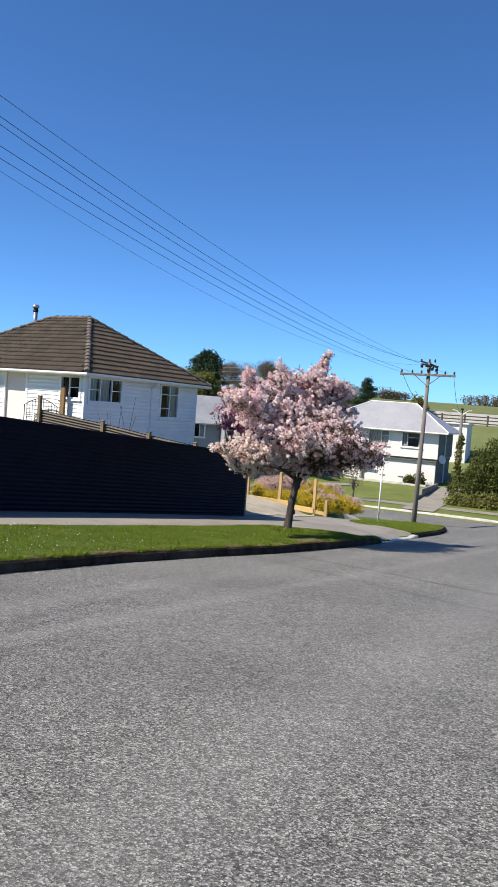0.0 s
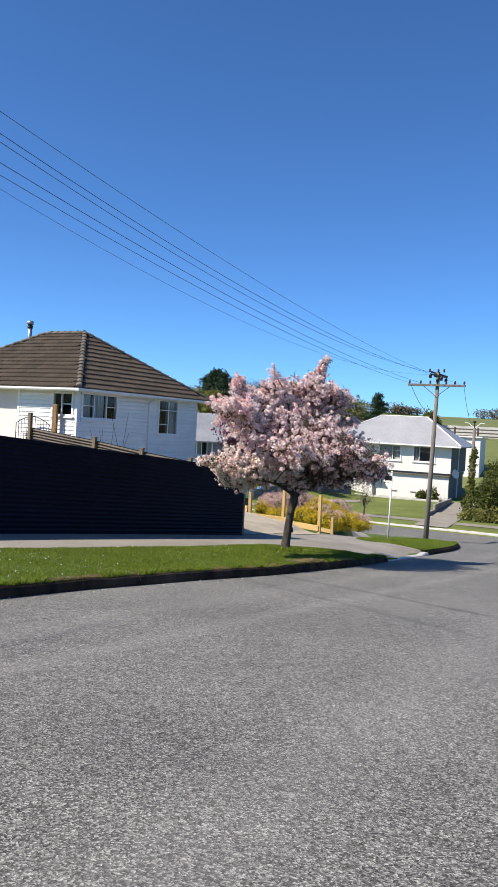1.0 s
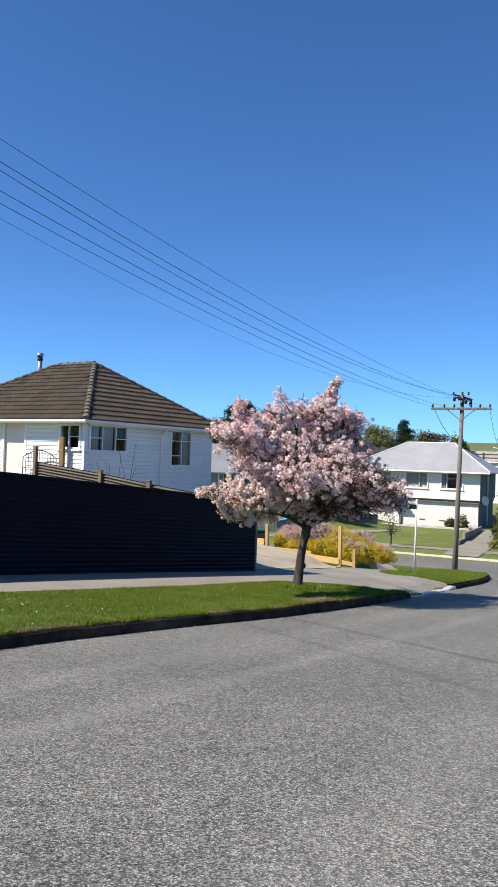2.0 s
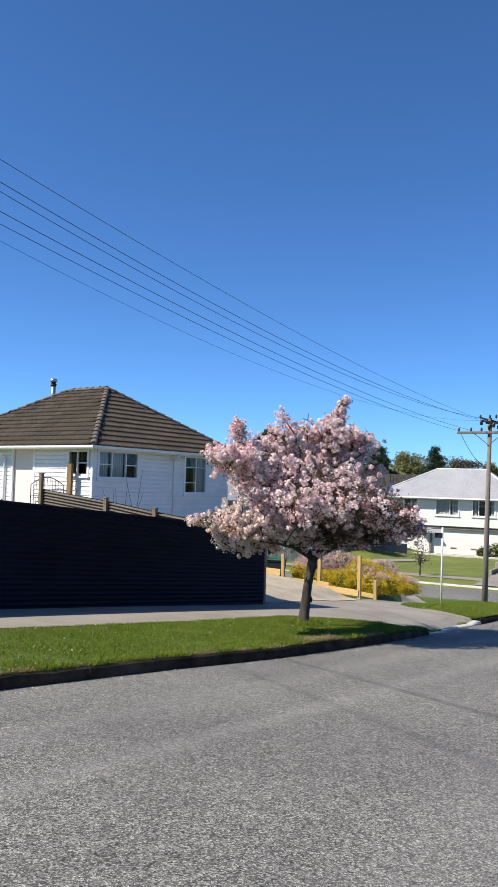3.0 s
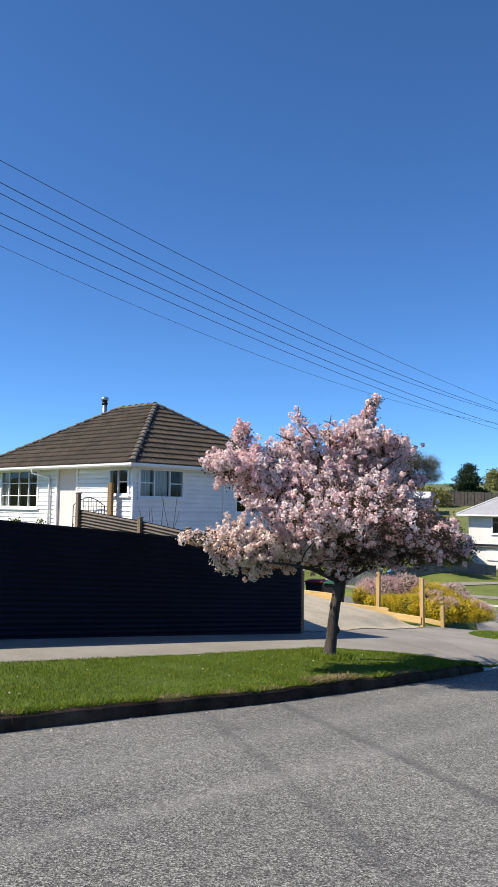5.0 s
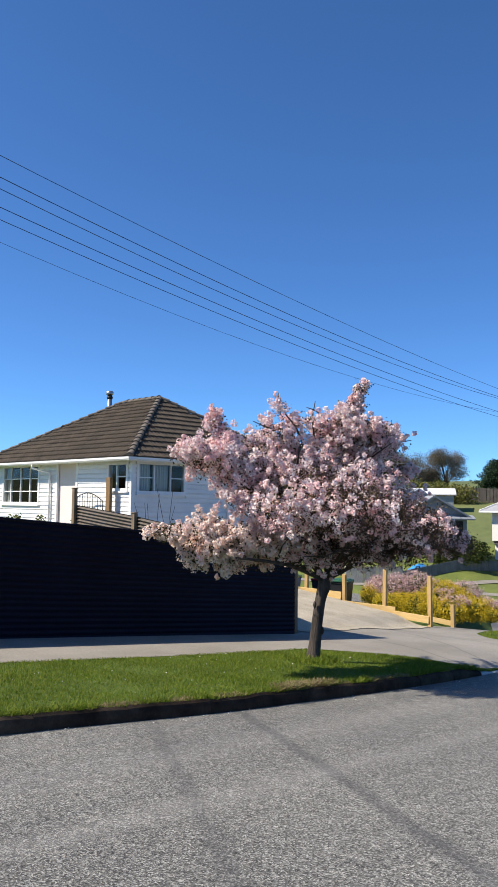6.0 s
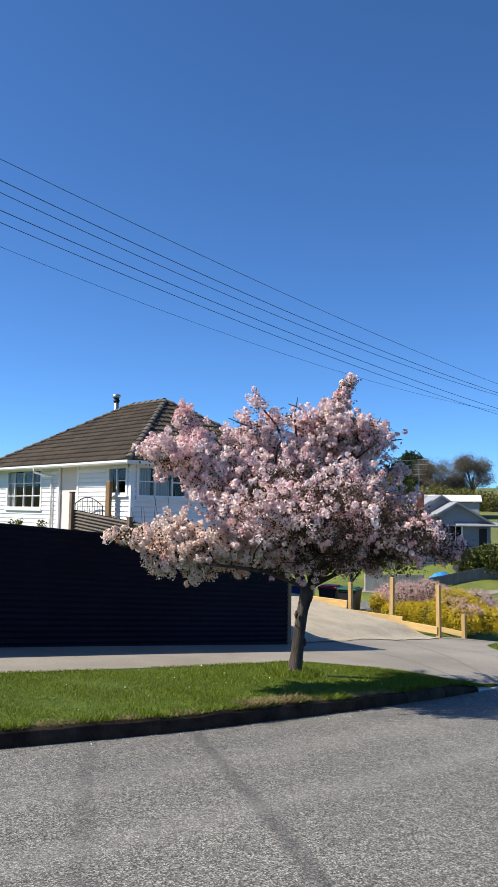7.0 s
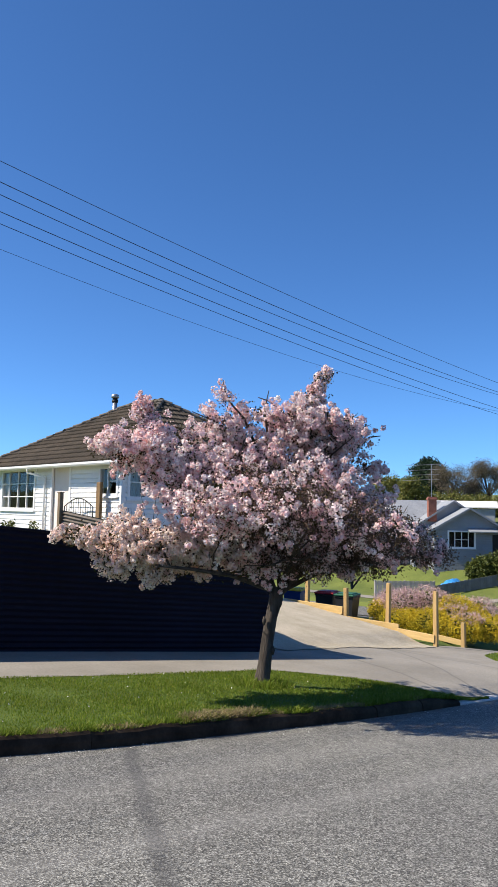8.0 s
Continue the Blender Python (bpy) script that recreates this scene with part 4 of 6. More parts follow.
PINK = [tl(-1.95, 0.1, 3.2, 0.5, 0.4, 0.22, 4), tl(-1.4, 0, 3.0, 0.6, 0.7, 0.36, 7.5), tl(-0.8, -0.3, 2.65, 0.6, 0.8, 0.5, 9), tl(-0.25, 0, 2.95, 0.75, 0.9, 0.55, 11), tl(0.2, -1.6, 2.35, 0.8, 0.6, 0.45, 6), tl(1.0, -1.4, 2.2, 0.7, 0.6, 0.4, 5), tl(-0.6, -1.5, 2.3, 0.6, 0.5, 0.4, 4), tl(1.55, -0.9, 1.95, 0.55, 0.6, 0.3, 3.5),
        tl(0.3, 0.1, 3.5, 0.6, 0.6, 0.33, 6), tl(-1.25, 0.1, 3.38, 0.42, 0.4, 0.14, 1.8), tl(-0.55, 0.1, 3.42, 0.45, 0.45, 0.2, 2.6), tl(-0.75, 0.1, 3.6, 0.4, 0.35, 0.18, 0.9), tl(-0.25, 0, 3.72, 0.3, 0.3, 0.15, 0.6), tl(0.56, 0.05, 3.8, 0.2, 0.2, 0.2, 1.5), tl(0.66, 0.05, 4.0, 0.12, 0.12, 0.16, 1.0), tl(0.74, 0.05, 4.16, 0.1, 0.1, 0.13, 0.8), tl(0.82, 0.05, 4.3, 0.09, 0.09, 0.08, 0.5), tl(-2.3, 0.1, 3.22, 0.36, 0.2, 0.12, 1.5), tl(-1.8, 0.1, 3.6, 0.12, 0.12, 0.3, 1.1), tl(-0.62, 0, 3.9, 0.14, 0.14, 0.16, 0.25), tl(1.3, 0, 3.46, 0.2, 0.2, 0.12, 0.7), tl(0.62, 0, 3.6, 0.4, 0.45, 0.35, 4), tl(0.95, 0.1, 3.2, 0.6, 0.7, 0.5, 9),
        tl(1.0, -0.2, 3.55, 0.36, 0.4, 0.14, 2), tl(0.4, -0.5, 2.5, 0.8, 0.8, 0.55, 10), tl(1.25, 0, 2.45, 0.62, 0.8, 0.36, 7), tl(1.5, 0, 2.95, 0.2, 0.2, 0.1, 0.8), tl(1.85, 0.1, 2.05, 0.52, 0.6, 0.27, 4.5), tl(2.3, 0.1, 1.76, 0.42, 0.4, 0.21, 2.4),
        tl(1.1, 0, 1.95, 0.85, 0.9, 0.4, 8), tl(-0.3, 0.9, 2.7, 0.9, 0.6, 0.6, 7), tl(0.8, 1.1, 2.6, 0.8, 0.6, 0.5, 6), tl(-0.2, -1.1, 2.4, 0.7, 0.5, 0.5, 6), tl(0.0, 0.1, 2.0, 0.8, 0.8, 0.35, 6), tl(0.15, -0.2, 1.66, 0.75, 0.7, 0.24, 5), tl(0.5, -0.4, 1.75, 0.6, 0.5, 0.25, 4), tl(-0.35, -0.3, 1.62, 0.6, 0.5, 0.24, 3), tl(0.75, -0.3, 1.6, 0.6, 0.6, 0.22, 3), tl(1.45, 0, 1.6, 0.55, 0.5, 0.22, 2.5), tl(1.6, 0.9, 2.2, 0.5, 0.5, 0.35, 3), tl(-1.0, 1.0, 2.6, 0.6, 0.5, 0.45, 4)]
PINK = raised(PINK, 0.1)
# lower crown: petals thinned, dark leaves put in as its shade
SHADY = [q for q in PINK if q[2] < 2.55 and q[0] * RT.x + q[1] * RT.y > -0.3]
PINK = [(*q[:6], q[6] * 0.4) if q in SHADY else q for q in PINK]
CREAM = [tl(-2.05, -0.2, 1.66, 0.18, 0.2, 0.2, 1.6), tl(-1.55, -0.25, 1.6, 0.2, 0.2, 0.18, 1.6), tl(-1.75, -0.2, 1.97, 0.58, 0.45, 0.27, 7), tl(-1.35, -0.25, 1.66, 0.32, 0.3, 0.2, 2.5), tl(-2.1, -0.2, 1.82, 0.26, 0.25, 0.26, 2), tl(-2.6, -0.2, 2.05, 0.36, 0.15, 0.08, 1.4), tl(-0.95, -0.3, 1.95, 0.5, 0.6, 0.32, 5), tl(-0.87, -0.2, 1.55, 0.1, 0.1, 0.15, 0.5)]


def blossom_sprays(lobes, n, balls, per, radius, shell, size=0.0165):
    """Twigs strung with round bunches of petals, with dark gaps between the sprays."""
    L = np.array(lobes, dtype=float)
    pick = rng.choice(len(L), n, p=L[:, 6] / L[:, 6].sum())
    d = rng.normal(size=(n, 3))
    d[:, 2] += 0.15
    d /= np.linalg.norm(d, axis=1)[:, None]
    r = shell + (1 - shell) * rng.random((n, 1)) ** 0.6
    base = L[pick, :3] + d * r * L[pick, 3:6] * rng.uniform(0.72, 1.22, (n, 1))
    way = d + 0.6 * rng.normal(size=(n, 3)) + np.array([0, 0, 0.2])
    way /= np.linalg.norm(way, axis=1)[:, None]
    reach = np.minimum(L[pick, 3:6].min(axis=1), 0.4)[:, None] * 1.35
    centres, radii = [], []
    for k in range(balls):
        t = k / max(balls - 1, 1) - 0.6
        centres.append(base + way * reach * t + 0.03 * rng.normal(size=(n, 3)))
        radii.append(radius * (1.15 - 0.5 * k / balls) * rng.uniform(0.5, 1.35, (n, 1)))
    c, rad = np.concatenate(centres), np.concatenate(radii)
    k = np.repeat(c, per, axis=0)
    q = rng.normal(size=k.shape)
    q /= np.linalg.norm(q, axis=1)[:, None]
    rad = np.repeat(rad, per, axis=0)
    return skin_quads(k + q * rad * (0.6 + 0.5 * rng.random((len(k), 1))), q, size, rng, 0.5)


quad_cloud("crown", blossom_sprays(PINK, 1020, 5, 42, 0.062, 0.5, 0.0135), M_BLOSSOM, tree, "pale pink blossom clusters")
quad_cloud("crown", blossom_sprays(CREAM, 235, 5, 42, 0.06, 0.45, 0.0135), M_CREAM, tree, "creamy blossom on the low bough")
# dark leaves just inside the petals give the gaps their shade
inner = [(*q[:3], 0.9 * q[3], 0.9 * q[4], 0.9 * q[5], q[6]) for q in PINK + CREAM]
quad_cloud("leaves", rand_quads(clumps(lobes_points(inner, 9500, rng, 0.3), 3, 0.05, rng), 0.017, rng, 0, 0.6), M_TLEAF, tree, "small bronze-green young leaves, dark for the shaded gaps of the crown")
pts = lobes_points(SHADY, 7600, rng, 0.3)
quad_cloud("leaves", rand_quads(clumps(pts, 5, 0.05, rng), 0.016, rng, 0, 0.6), M_SHADELEAF, tree, "dark purple-brown leaves put in as shade of the lower crown")
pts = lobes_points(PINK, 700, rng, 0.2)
quad_cloud("leaves", rand_quads(clumps(pts, 5, 0.05, rng), 0.014, rng, 0, 0.6), M_SHADELEAF, tree, "dark purple-brown leaves put in as shade among the blossom")


# ---- driveway edge: sleepers and posts of new pine ----
edge = thing("sleeper_edging", Matrix.Identity(4), "half-built new pine sleeper edging along the gravel driveway", "edging")
for x, y, zb, zt in ((-9.04, 28.42, -2.5, -0.93), (-10.43, 28.46, -2.3, -0.82), (-11.82, 28.42, -2.1, -1.05), (-13.15, 28.46, -2.0, -0.89), (-14.6, 28.46, -1.9, -0.8), (-9.08, 30.1, -2.7, -1.88)):
    g = Geo()
    g.box(-0.055, 0.055, -0.055, 0.055, zb, zt, 0.006, Matrix.Translation((x, y, 0)) @ Matrix.Rotation(radians(1.2 * math.sin(7 * x)), 4, "Y"))
    g.done("post", M_PINEUP, edge)


def plank(a, b, h, t=0.05):
    a, b = Vector(a), Vector(b)
    d = b - a
    g = Geo()
    m = Matrix.Translation(a) @ d.to_track_quat("X", "Z").to_matrix().to_4x4()
    g.box(0, d.length, -t / 2, t / 2, -h, 0, 0.006, m)
    return g.done("sleeper", M_PINE, edge)


plank((-14.4, 28.36, -1.5), (-11.86, 28.36, -1.575), 0.2)
plank((-13.6, 28.31, -1.66), (-11.86, 28.32, -1.76), 0.16)
plank((-11.8, 28.36, -1.82), (-10.06, 28.36, -1.87), 0.17)
plank((-11.0, 28.33, -2.0), (-10.1, 28.33, -2.04), 0.15)
plank((-10.09, 28.32, -1.97), (-9.02, 28.36, -2.04), 0.2)
plank((-9.9, 30.16, -2.29), (-9.1, 30.1, -2.36), 0.15)
plank((-16.5, 28.36, -1.4), (-14.4, 28.36, -1.48), 0.2)

# ---- heather bed ----
bed = thing("heather_bed", Matrix.Translation((-10.5, 31.55, -2.45)), "low mounded bed of golden and pink heather", "shrub")
rng = np.random.default_rng(21)
GOLDL = [(1.5, 0.0, 0.28, 0.85, 0.7, 0.34, 5), (0.6, 0.2, 0.45, 0.9, 0.8, 0.42, 6), (-0.2, -0.6, 0.35, 0.9, 0.55, 0.38, 5), (-1.9, -0.3, 0.5, 0.4, 0.4, 0.3, 2), (1.0, -0.7, 0.3, 0.8, 0.5, 0.35, 4), (0.3, 0.5, 0.75, 0.7, 0.6, 0.3, 3), (-0.9, -0.8, 0.3, 0.7, 0.4, 0.35, 3), (2.1, 0.2, 0.2, 0.45, 0.5, 0.25, 2)]
PINKL = [(1.2, -0.55, 0.55, 0.45, 0.3, 0.16, 1.6), (2.0, 0.3, 0.42, 0.4, 0.35, 0.14, 1.2), (-1.4, 0.2, 0.7, 0.75, 0.7, 0.5, 6), (-0.6, 0.6, 0.85, 0.7, 0.6, 0.42, 4), (0.7, 0.9, 0.7, 0.8, 0.5, 0.35, 3), (-2.0, 0.3, 0.5, 0.5, 0.6, 0.5, 3), (0.5, -0.05, 0.6, 0.5, 0.3, 0.28, 1.5), (1.4, 0.6, 0.42, 0.7, 0.4, 0.25, 2)]
quad_cloud("golden_heather", rand_quads(clumps(lobes_points(GOLDL, 9000, rng, 0.75), 6, 0.035, rng), 0.019, rng, 0, 0.45), M_GOLD, bed, "golden yellow foliage")
quad_cloud("pink_heather", rand_quads(clumps(lobes_points(PINKL, 7000, rng, 0.75), 6, 0.035, rng), 0.019, rng, 0, 0.45), M_PINKBUSH, bed, "dusty pink flowering foliage")
quad_cloud("inner_leaves", rand_quads(clumps(lobes_points([(*q[:3], 0.75 * q[3], 0.75 * q[4], 0.75 * q[5], q[6]) for q in GOLDL + PINKL], 1500, rng, 0.1), 3, 0.05, rng), 0.04, rng), M_HEDGE, bed, "dark green inner leaves")

# magenta shrub beside the white house
shrub = thing("magenta_shrub", Matrix.Translation((-14.9, 33.5, -1.6)), "twiggy shrub with magenta blossom behind the white house", "shrub")
g = Geo()
for i in range(9):
    e = Vector((rng.normal() * 0.9, rng.normal() * 0.6, 2.2 + rng.random() * 1.2))
    limb(g, [Vector((0, 0, 0)), e * 0.5 + Vector((0.1, 0, 0)), e], 0.035, 0.008, 5)
g.done("stems", M_BARK, shrub)
quad_cloud("crown", rand_quads(clumps(lobes_points([(-0.2, 0, 2.7, 0.9, 0.8, 0.9, 1), (0.5, 0, 2.2, 0.7, 0.7, 0.6, 1)], 420, rng, 0.2), 6, 0.06, rng), 0.035, rng), M_SHRUBRED, shrub)


# ---- wheelie bins ----
def bin_thing(x, y, yaw, body, lid, label):
    root = thing("wheelie_bin", Matrix.Translation((x, y, land1(x, y))) @ Matrix.Rotation(radians(yaw), 4, "Z"), label, "bin", "bins by the driveway")
    g = Geo()
    v = [(-0.22, -0.26, 0.06), (0.22, -0.26, 0.06), (0.22, 0.22, 0.06), (-0.22, 0.22, 0.06), (-0.29, -0.34, 0.96), (0.29, -0.34, 0.96), (0.29, 0.33, 0.96), (-0.29, 0.33, 0.96)]
    g.put(v, [(3, 2, 1, 0), (4, 5, 6, 7), (0, 1, 5, 4), (1, 2, 6, 5), (2, 3, 7, 6), (3, 0, 4, 7)])
    g.box(-0.31, 0.31, -0.36, 0.35, 0.92, 0.97, 0.015)
    g.done("body", body, root)
    g = Geo()
    g.box(-0.32, 0.32, -0.38, 0.34, 0.97, 1.03, 0.02)
    g.box(-0.25, 0.25, -0.28, 0.24, 1.03, 1.06, 0.015)
    g.done("lid", lid, root)
    for sx in (-0.26, 0.26):
        g = Geo()
        g.tube([(sx - 0.03, 0.26, 0.1), (sx + 0.03, 0.26, 0.1)], 0.1, 12)
        g.done("wheel", M_IRON, root)
    g = Geo()
    g.tube([(-0.22, 0.4, 0.98), (0.22, 0.4, 0.98)], 0.018, 6)
    g.done("handle", body, root)


bin_thing(-14.95, 30.2, 20, M_BINBLUE, M_BINYELLOW, "blue wheelie bin with a yellow lid")
bin_thing(-13.65, 30.2, 14, M_BINBLACK, M_BINRED, "black wheelie bin with a red lid beside the driveway")
bin_thing(-12.85, 30.1, 14, M_BINBLACK, M_BINGREEN, "black wheelie bin with a green lid beside the driveway")

# ---- street corner: utility pole, sign, cables ----
pole = thing("utility_pole", Matrix.Translation((-7.06, 39.0, land1(-7.06, 39.0))), "weathered timber power pole with a cross-arm", "utility pole")
PZ = pole.matrix_world.translation.z
g = Geo()
g.tube([(-0.12, 0, -0.4), (-0.06, 0, 3), (0.03, 0, 4.5 - PZ)], [0.135, 0.11, 0.085], 12)
g.done("shaft", M_POLE, pole, "", True)
AZ = 3.86 - PZ
g = Geo()
g.box(-1.36, 1.34, -0.2, -0.09, AZ - 0.055, AZ + 0.055, 0.01)
g.done("cross_arm", M_POLE, pole)
for s in (-1, 1):
    g = Geo()
    g.tube([(s * 0.05, -0.15, AZ - 0.5), (s * 0.62, -0.15, AZ - 0.04)], 0.02, 5)
    g.done("brace", M_POLE, pole)
TOPZ = 4.42 - PZ
g = Geo()
g.box(-0.42, 0.42, -0.05, 0.05, -0.04, 0.04, 0.01, Matrix.Translation((0.05, -0.08, TOPZ - 0.1)) @ Matrix.Rotation(radians(10), 4, "Y"))
g.box(-0.42, 0.42, -0.05, 0.05, -0.04, 0.04, 0.01, Matrix.Translation((0.05, 0.1, TOPZ - 0.02)) @ Matrix.Rotation(radians(16), 4, "Y"))
g.done("head_arm", M_IRON, pole, "dark tilted arms on the pole head")
for x, y, z in ((-0.32, -0.1, -0.12), (-0.12, 0.1, -0.06), (0.2, -0.1, -0.24), (0.38, 0.1, -0.3), (0.02, -0.12, -0.32)):
    g = Geo()
    g.tube([(x, y, TOPZ + z - 0.1), (x, y, TOPZ + z + 0.02), (x + 0.03, y, TOPZ + z + 0.12)], [0.06, 0.075, 0.035], 8)
    g.done("fuse", M_IRON, pole)
for x, z in ((-1.28, AZ), (-0.75, AZ), (-0.3, AZ), (0.45, AZ), (0.85, AZ), (1.28, AZ), (-0.35, TOPZ), (0.05, TOPZ), (0.32, TOPZ)):
    g = Geo()
    g.tube([(x, -0.15, z + 0.05), (x, -0.15, z + 0.1), (x, -0.15, z + 0.18), (x, -0.15, z + 0.22)], [0.02, 0.05, 0.045, 0.02], 8)
    g.done("insulator", M_INSUL, pole)


def cable(name, pts, r, label):
    g = Geo()
    g.tube(pts, r, 5, False)
    return tagged(g.done(name, M_WIRE, None, "", True), label, "cable", "overhead cables")


for x0, c0, c1, c2, r in ((-6.0, 3.95, 0.0048, 0.0025, 0.0045), (-7.5, 4.44, -0.0088, 0.0031, 0.0065), (-7.0, 4.44, -0.0468, 0.0039, 0.0055), (-7.8, 3.95, 0.0127, 0.0025, 0.0065), (-8.35, 3.95, 0.0178, 0.0024, 0.006), (-6.6, 4.44, -0.1187, 0.0052, 0.0032)):
    cable("overhead_cable", [(x0 - 0.1 * q, 39.0 - q, c0 + c1 * q + c2 * q * q) for q in np.linspace(0.2, 42, 40)], r, "dark overhead power cable crossing the sky")


def sag(a, b, drop, n=14):
    a, b = Vector(a), Vector(b)
    return [a.lerp(b, t) - Vector((0, 0, drop * 4 * t * (1 - t))) for t in np.linspace(0, 1, n)]


cable("overhead_cable", sag((-8.3, 38.9, 3.9), (-7.0, 39.0, 2.3), 0.35), 0.012, "black loop of cable hanging from the cross-arm")
cable("overhead_cable", sag((-5.8, 38.9, 3.85), (-9.2, 68, 3.15), 0.9), 0.01, "dark cable running to the pole across the street")

pole2 = thing("utility_pole", Matrix.Translation((-9.2, 68, -4.2)), "ivy-grown power pole with a V-shaped bracket", "utility pole")
g = Geo()
g.tube([(0, 0, -0.3), (0, 0, 6.6)], [0.17, 0.12], 10)
g.done("shaft", M_POLE, pole2, "", True)
for s in (-1, 1):
    g = Geo()
    g.tube([(0, 0, 6.55), (s * 0.45, 0, 6.95), (s * 0.8, 0, 7.0)], 0.03, 6)
    g.done("bracket", M_SIGNW, pole2)
g = Geo()
g.box(-0.12, 0.12, -0.1, 0.1, 7.0, 7.15, 0.02)
g.tube([(0, 0, 6.6), (0, 0, 7.05)], 0.05, 6)
g.done("transformer_head", M_IRON, pole2)
rng = np.random.default_rng(31)
quad_cloud("ivy", rand_quads(clumps(lobes_points([(0, 0, 1.4, 0.32, 0.32, 1.2, 1), (0, 0, 3.2, 0.24, 0.24, 1.6, 1), (0.1, 0, 4.4, 0.2, 0.2, 0.5, 0.4)], 420, rng), 4, 0.07, rng), 0.07, rng), M_OLIVE, pole2, "yellow-green ivy")

sign = thing("street_sign", Matrix.Translation((-8.16, 35.5, land1(-8.16, 35.5))), "slim white sign post with small plates on the grass corner", "sign")
SZ = sign.matrix_world.translation.z
g = Geo()
g.tube([(0, 0, -0.2), (0.02, 0, -0.2 - SZ)], 0.038, 8)
g.done("post", M_SIGNW, sign, "", True)
g = Geo()
g.box(-0.28, 0.02, -0.05, -0.03, -0.62 - SZ, -0.42 - SZ, 0.004)
g.done("plate", M_IRON, sign, "small dark plate")
g = Geo()
g.box(-0.6, 0.05, -0.012, 0.012, -0.42 - SZ, -0.27 - SZ, 0.004, Matrix.Rotation(radians(24), 4, "Z"))
g.done("name_plate", M_SIGNW, sign, "white name plate")


# ---- two-storey white house across the cross street ----
BX0, BX1, BY, BD = -22.6, -11.42, 71.0, 8.2
bh = thing("two_storey_house", Matrix.Translation((BX0, BY, -3.95)), "white two-storey house with a grey steel hip roof", "house")
W = BX1 - BX0
zl, zu, ze = 0.0, 2.25, 4.6
up_open = [(1.95, 3.2, 3.1, 4.5), (4.75, 6.75, 3.15, 4.5), (7.85, 9.75, 3.15, 4.5)]
boarded_wall(bh, Matrix.Identity(4), 0, W, zu, ze, up_open, M_STUCCO, 0.2, 0.2, False, "weatherboard", 0.004)
g = Geo()
g.box(W - 0.2, W, 0.21, BD, zu, ze, 0.01)
g.box(0, 0.2, 0.21, BD, zu, ze, 0.01)
g.box(0.2, W - 0.2, BD - 0.2, BD, zu, ze, 0.01)
g.box(0.2, W - 0.2, 0.21, BD - 0.2, zu, zu + 0.2, 0.01)
g.box(0.2, W - 0.2, 3.0, 3.1, zu + 0.2, ze, 0.01)
g.done("upper_wall", M_STUCCO, bh)
# added dark grey sheets: the side wall's shade is put into their colour
g = Geo()
g.box(W + 0.003, W + 0.035, 0.06, BD, zu + 0.05, ze, 0.005)
g.box(W - 0.145, W - 0.11, 0.4, BD - 0.3, zl - 0.6, zu - 0.3, 0.005)
g.done("side_cladding", M_GREYFENCE, bh, "dark grey overlay that gives the side wall its shade")
g = Geo()
g.tube([(W + 0.12, 3.2, ze), (W + 0.12, 3.2, 0.0)], 0.06, 6)
g.done("downpipe", M_TRIM, bh)
g = Geo()
g.box(0.1, 4.2, 0.35, BD - 0.3, zl - 0.6, zu - 0.28, 0.02)
g.box(4.35, W - 0.15, 0.35, BD - 0.3, zl - 0.6, zu - 0.28, 0.02)
g.box(4.2, 4.35, 0.5, BD - 0.3, zl - 0.6, zu - 0.28, 0.02)
g.done("lower_wall", M_STUCCO, bh)
# brown strip colours in the shadow below the upper storey's overhang
g = Geo()
g.box(0.05, W - 0.05, 0.12, BD - 0.1, zu - 0.28, zu, 0.02)
g.done("band", M_TRIMSHADOW, bh, "brown strip coloured as the overhang's shadow between the storeys")
g = Geo()
g.box(4.28, 4.42, 0.18, 0.36, zl - 0.1, zu - 0.28, 0.01)
g.done("porch_post", M_TRIMSHADOW, bh)
g = Geo()
g.box(3.2, 4.6, -0.7, 0.2, zu - 0.32, zu - 0.22, 0.02)
g.done("porch_roof", M_GREYROOF, bh)
g = Geo()
g.box(1.4, 2.7, 0.27, 0.36, 0.9, 1.7, 0.02)
g.done("lower_window", M_TRIM, bh)
for x in np.arange(6.0, W - 0.3, 1.7):
    g = Geo()
    g.box(x, x + 0.5, 0.31, 0.36, 0.35, 0.45, 0.01)
    g.done("vent", M_TRIMSHADOW, bh)
for (a, b, lo, hi), cols, cur in zip(up_open, ([0.55], [0.62], [0.28]), (((0.55, 1.0, 0.0),), ((0.02, 0.6, 0.0), (0.68, 0.98, 0.0)), ((0.05, 0.2, 0.0), (0.8, 0.95, 0.0)))):
    window("window", bh, b - a, hi - lo, cols, [0.66] if b - a < 1.6 else [[], [0.66]], Matrix.Translation((a, 0, lo)), "", cur, 0.07, 0.1)
oh = 0.6
rz0, rz1 = ze + 0.08, 7.2
r0, r1 = 3.8, 8.15
pts_ = [(-oh - 0.25, -oh, rz0), (W + oh + 0.3, -oh, rz0), (W + oh + 0.3, BD + oh, rz0), (-oh - 0.25, BD + oh, rz0), (r0, BD / 2, rz1), (r1, BD / 2, rz1)]
g = Geo()
faces_ = [(0, 1, 5, 4), (1, 2, 5), (2, 3, 4, 5), (3, 0, 4)]
low = [(x, y, z - 0.1) for x, y, z in pts_]
g.put(pts_ + low, faces_ + [(6 + i, 6 + j, j, i) for i, j in ((0, 1), (1, 2), (2, 3), (3, 0))] + [(9, 8, 7, 6)])
g.done("roof", M_GREYROOF, bh)
g = Geo()
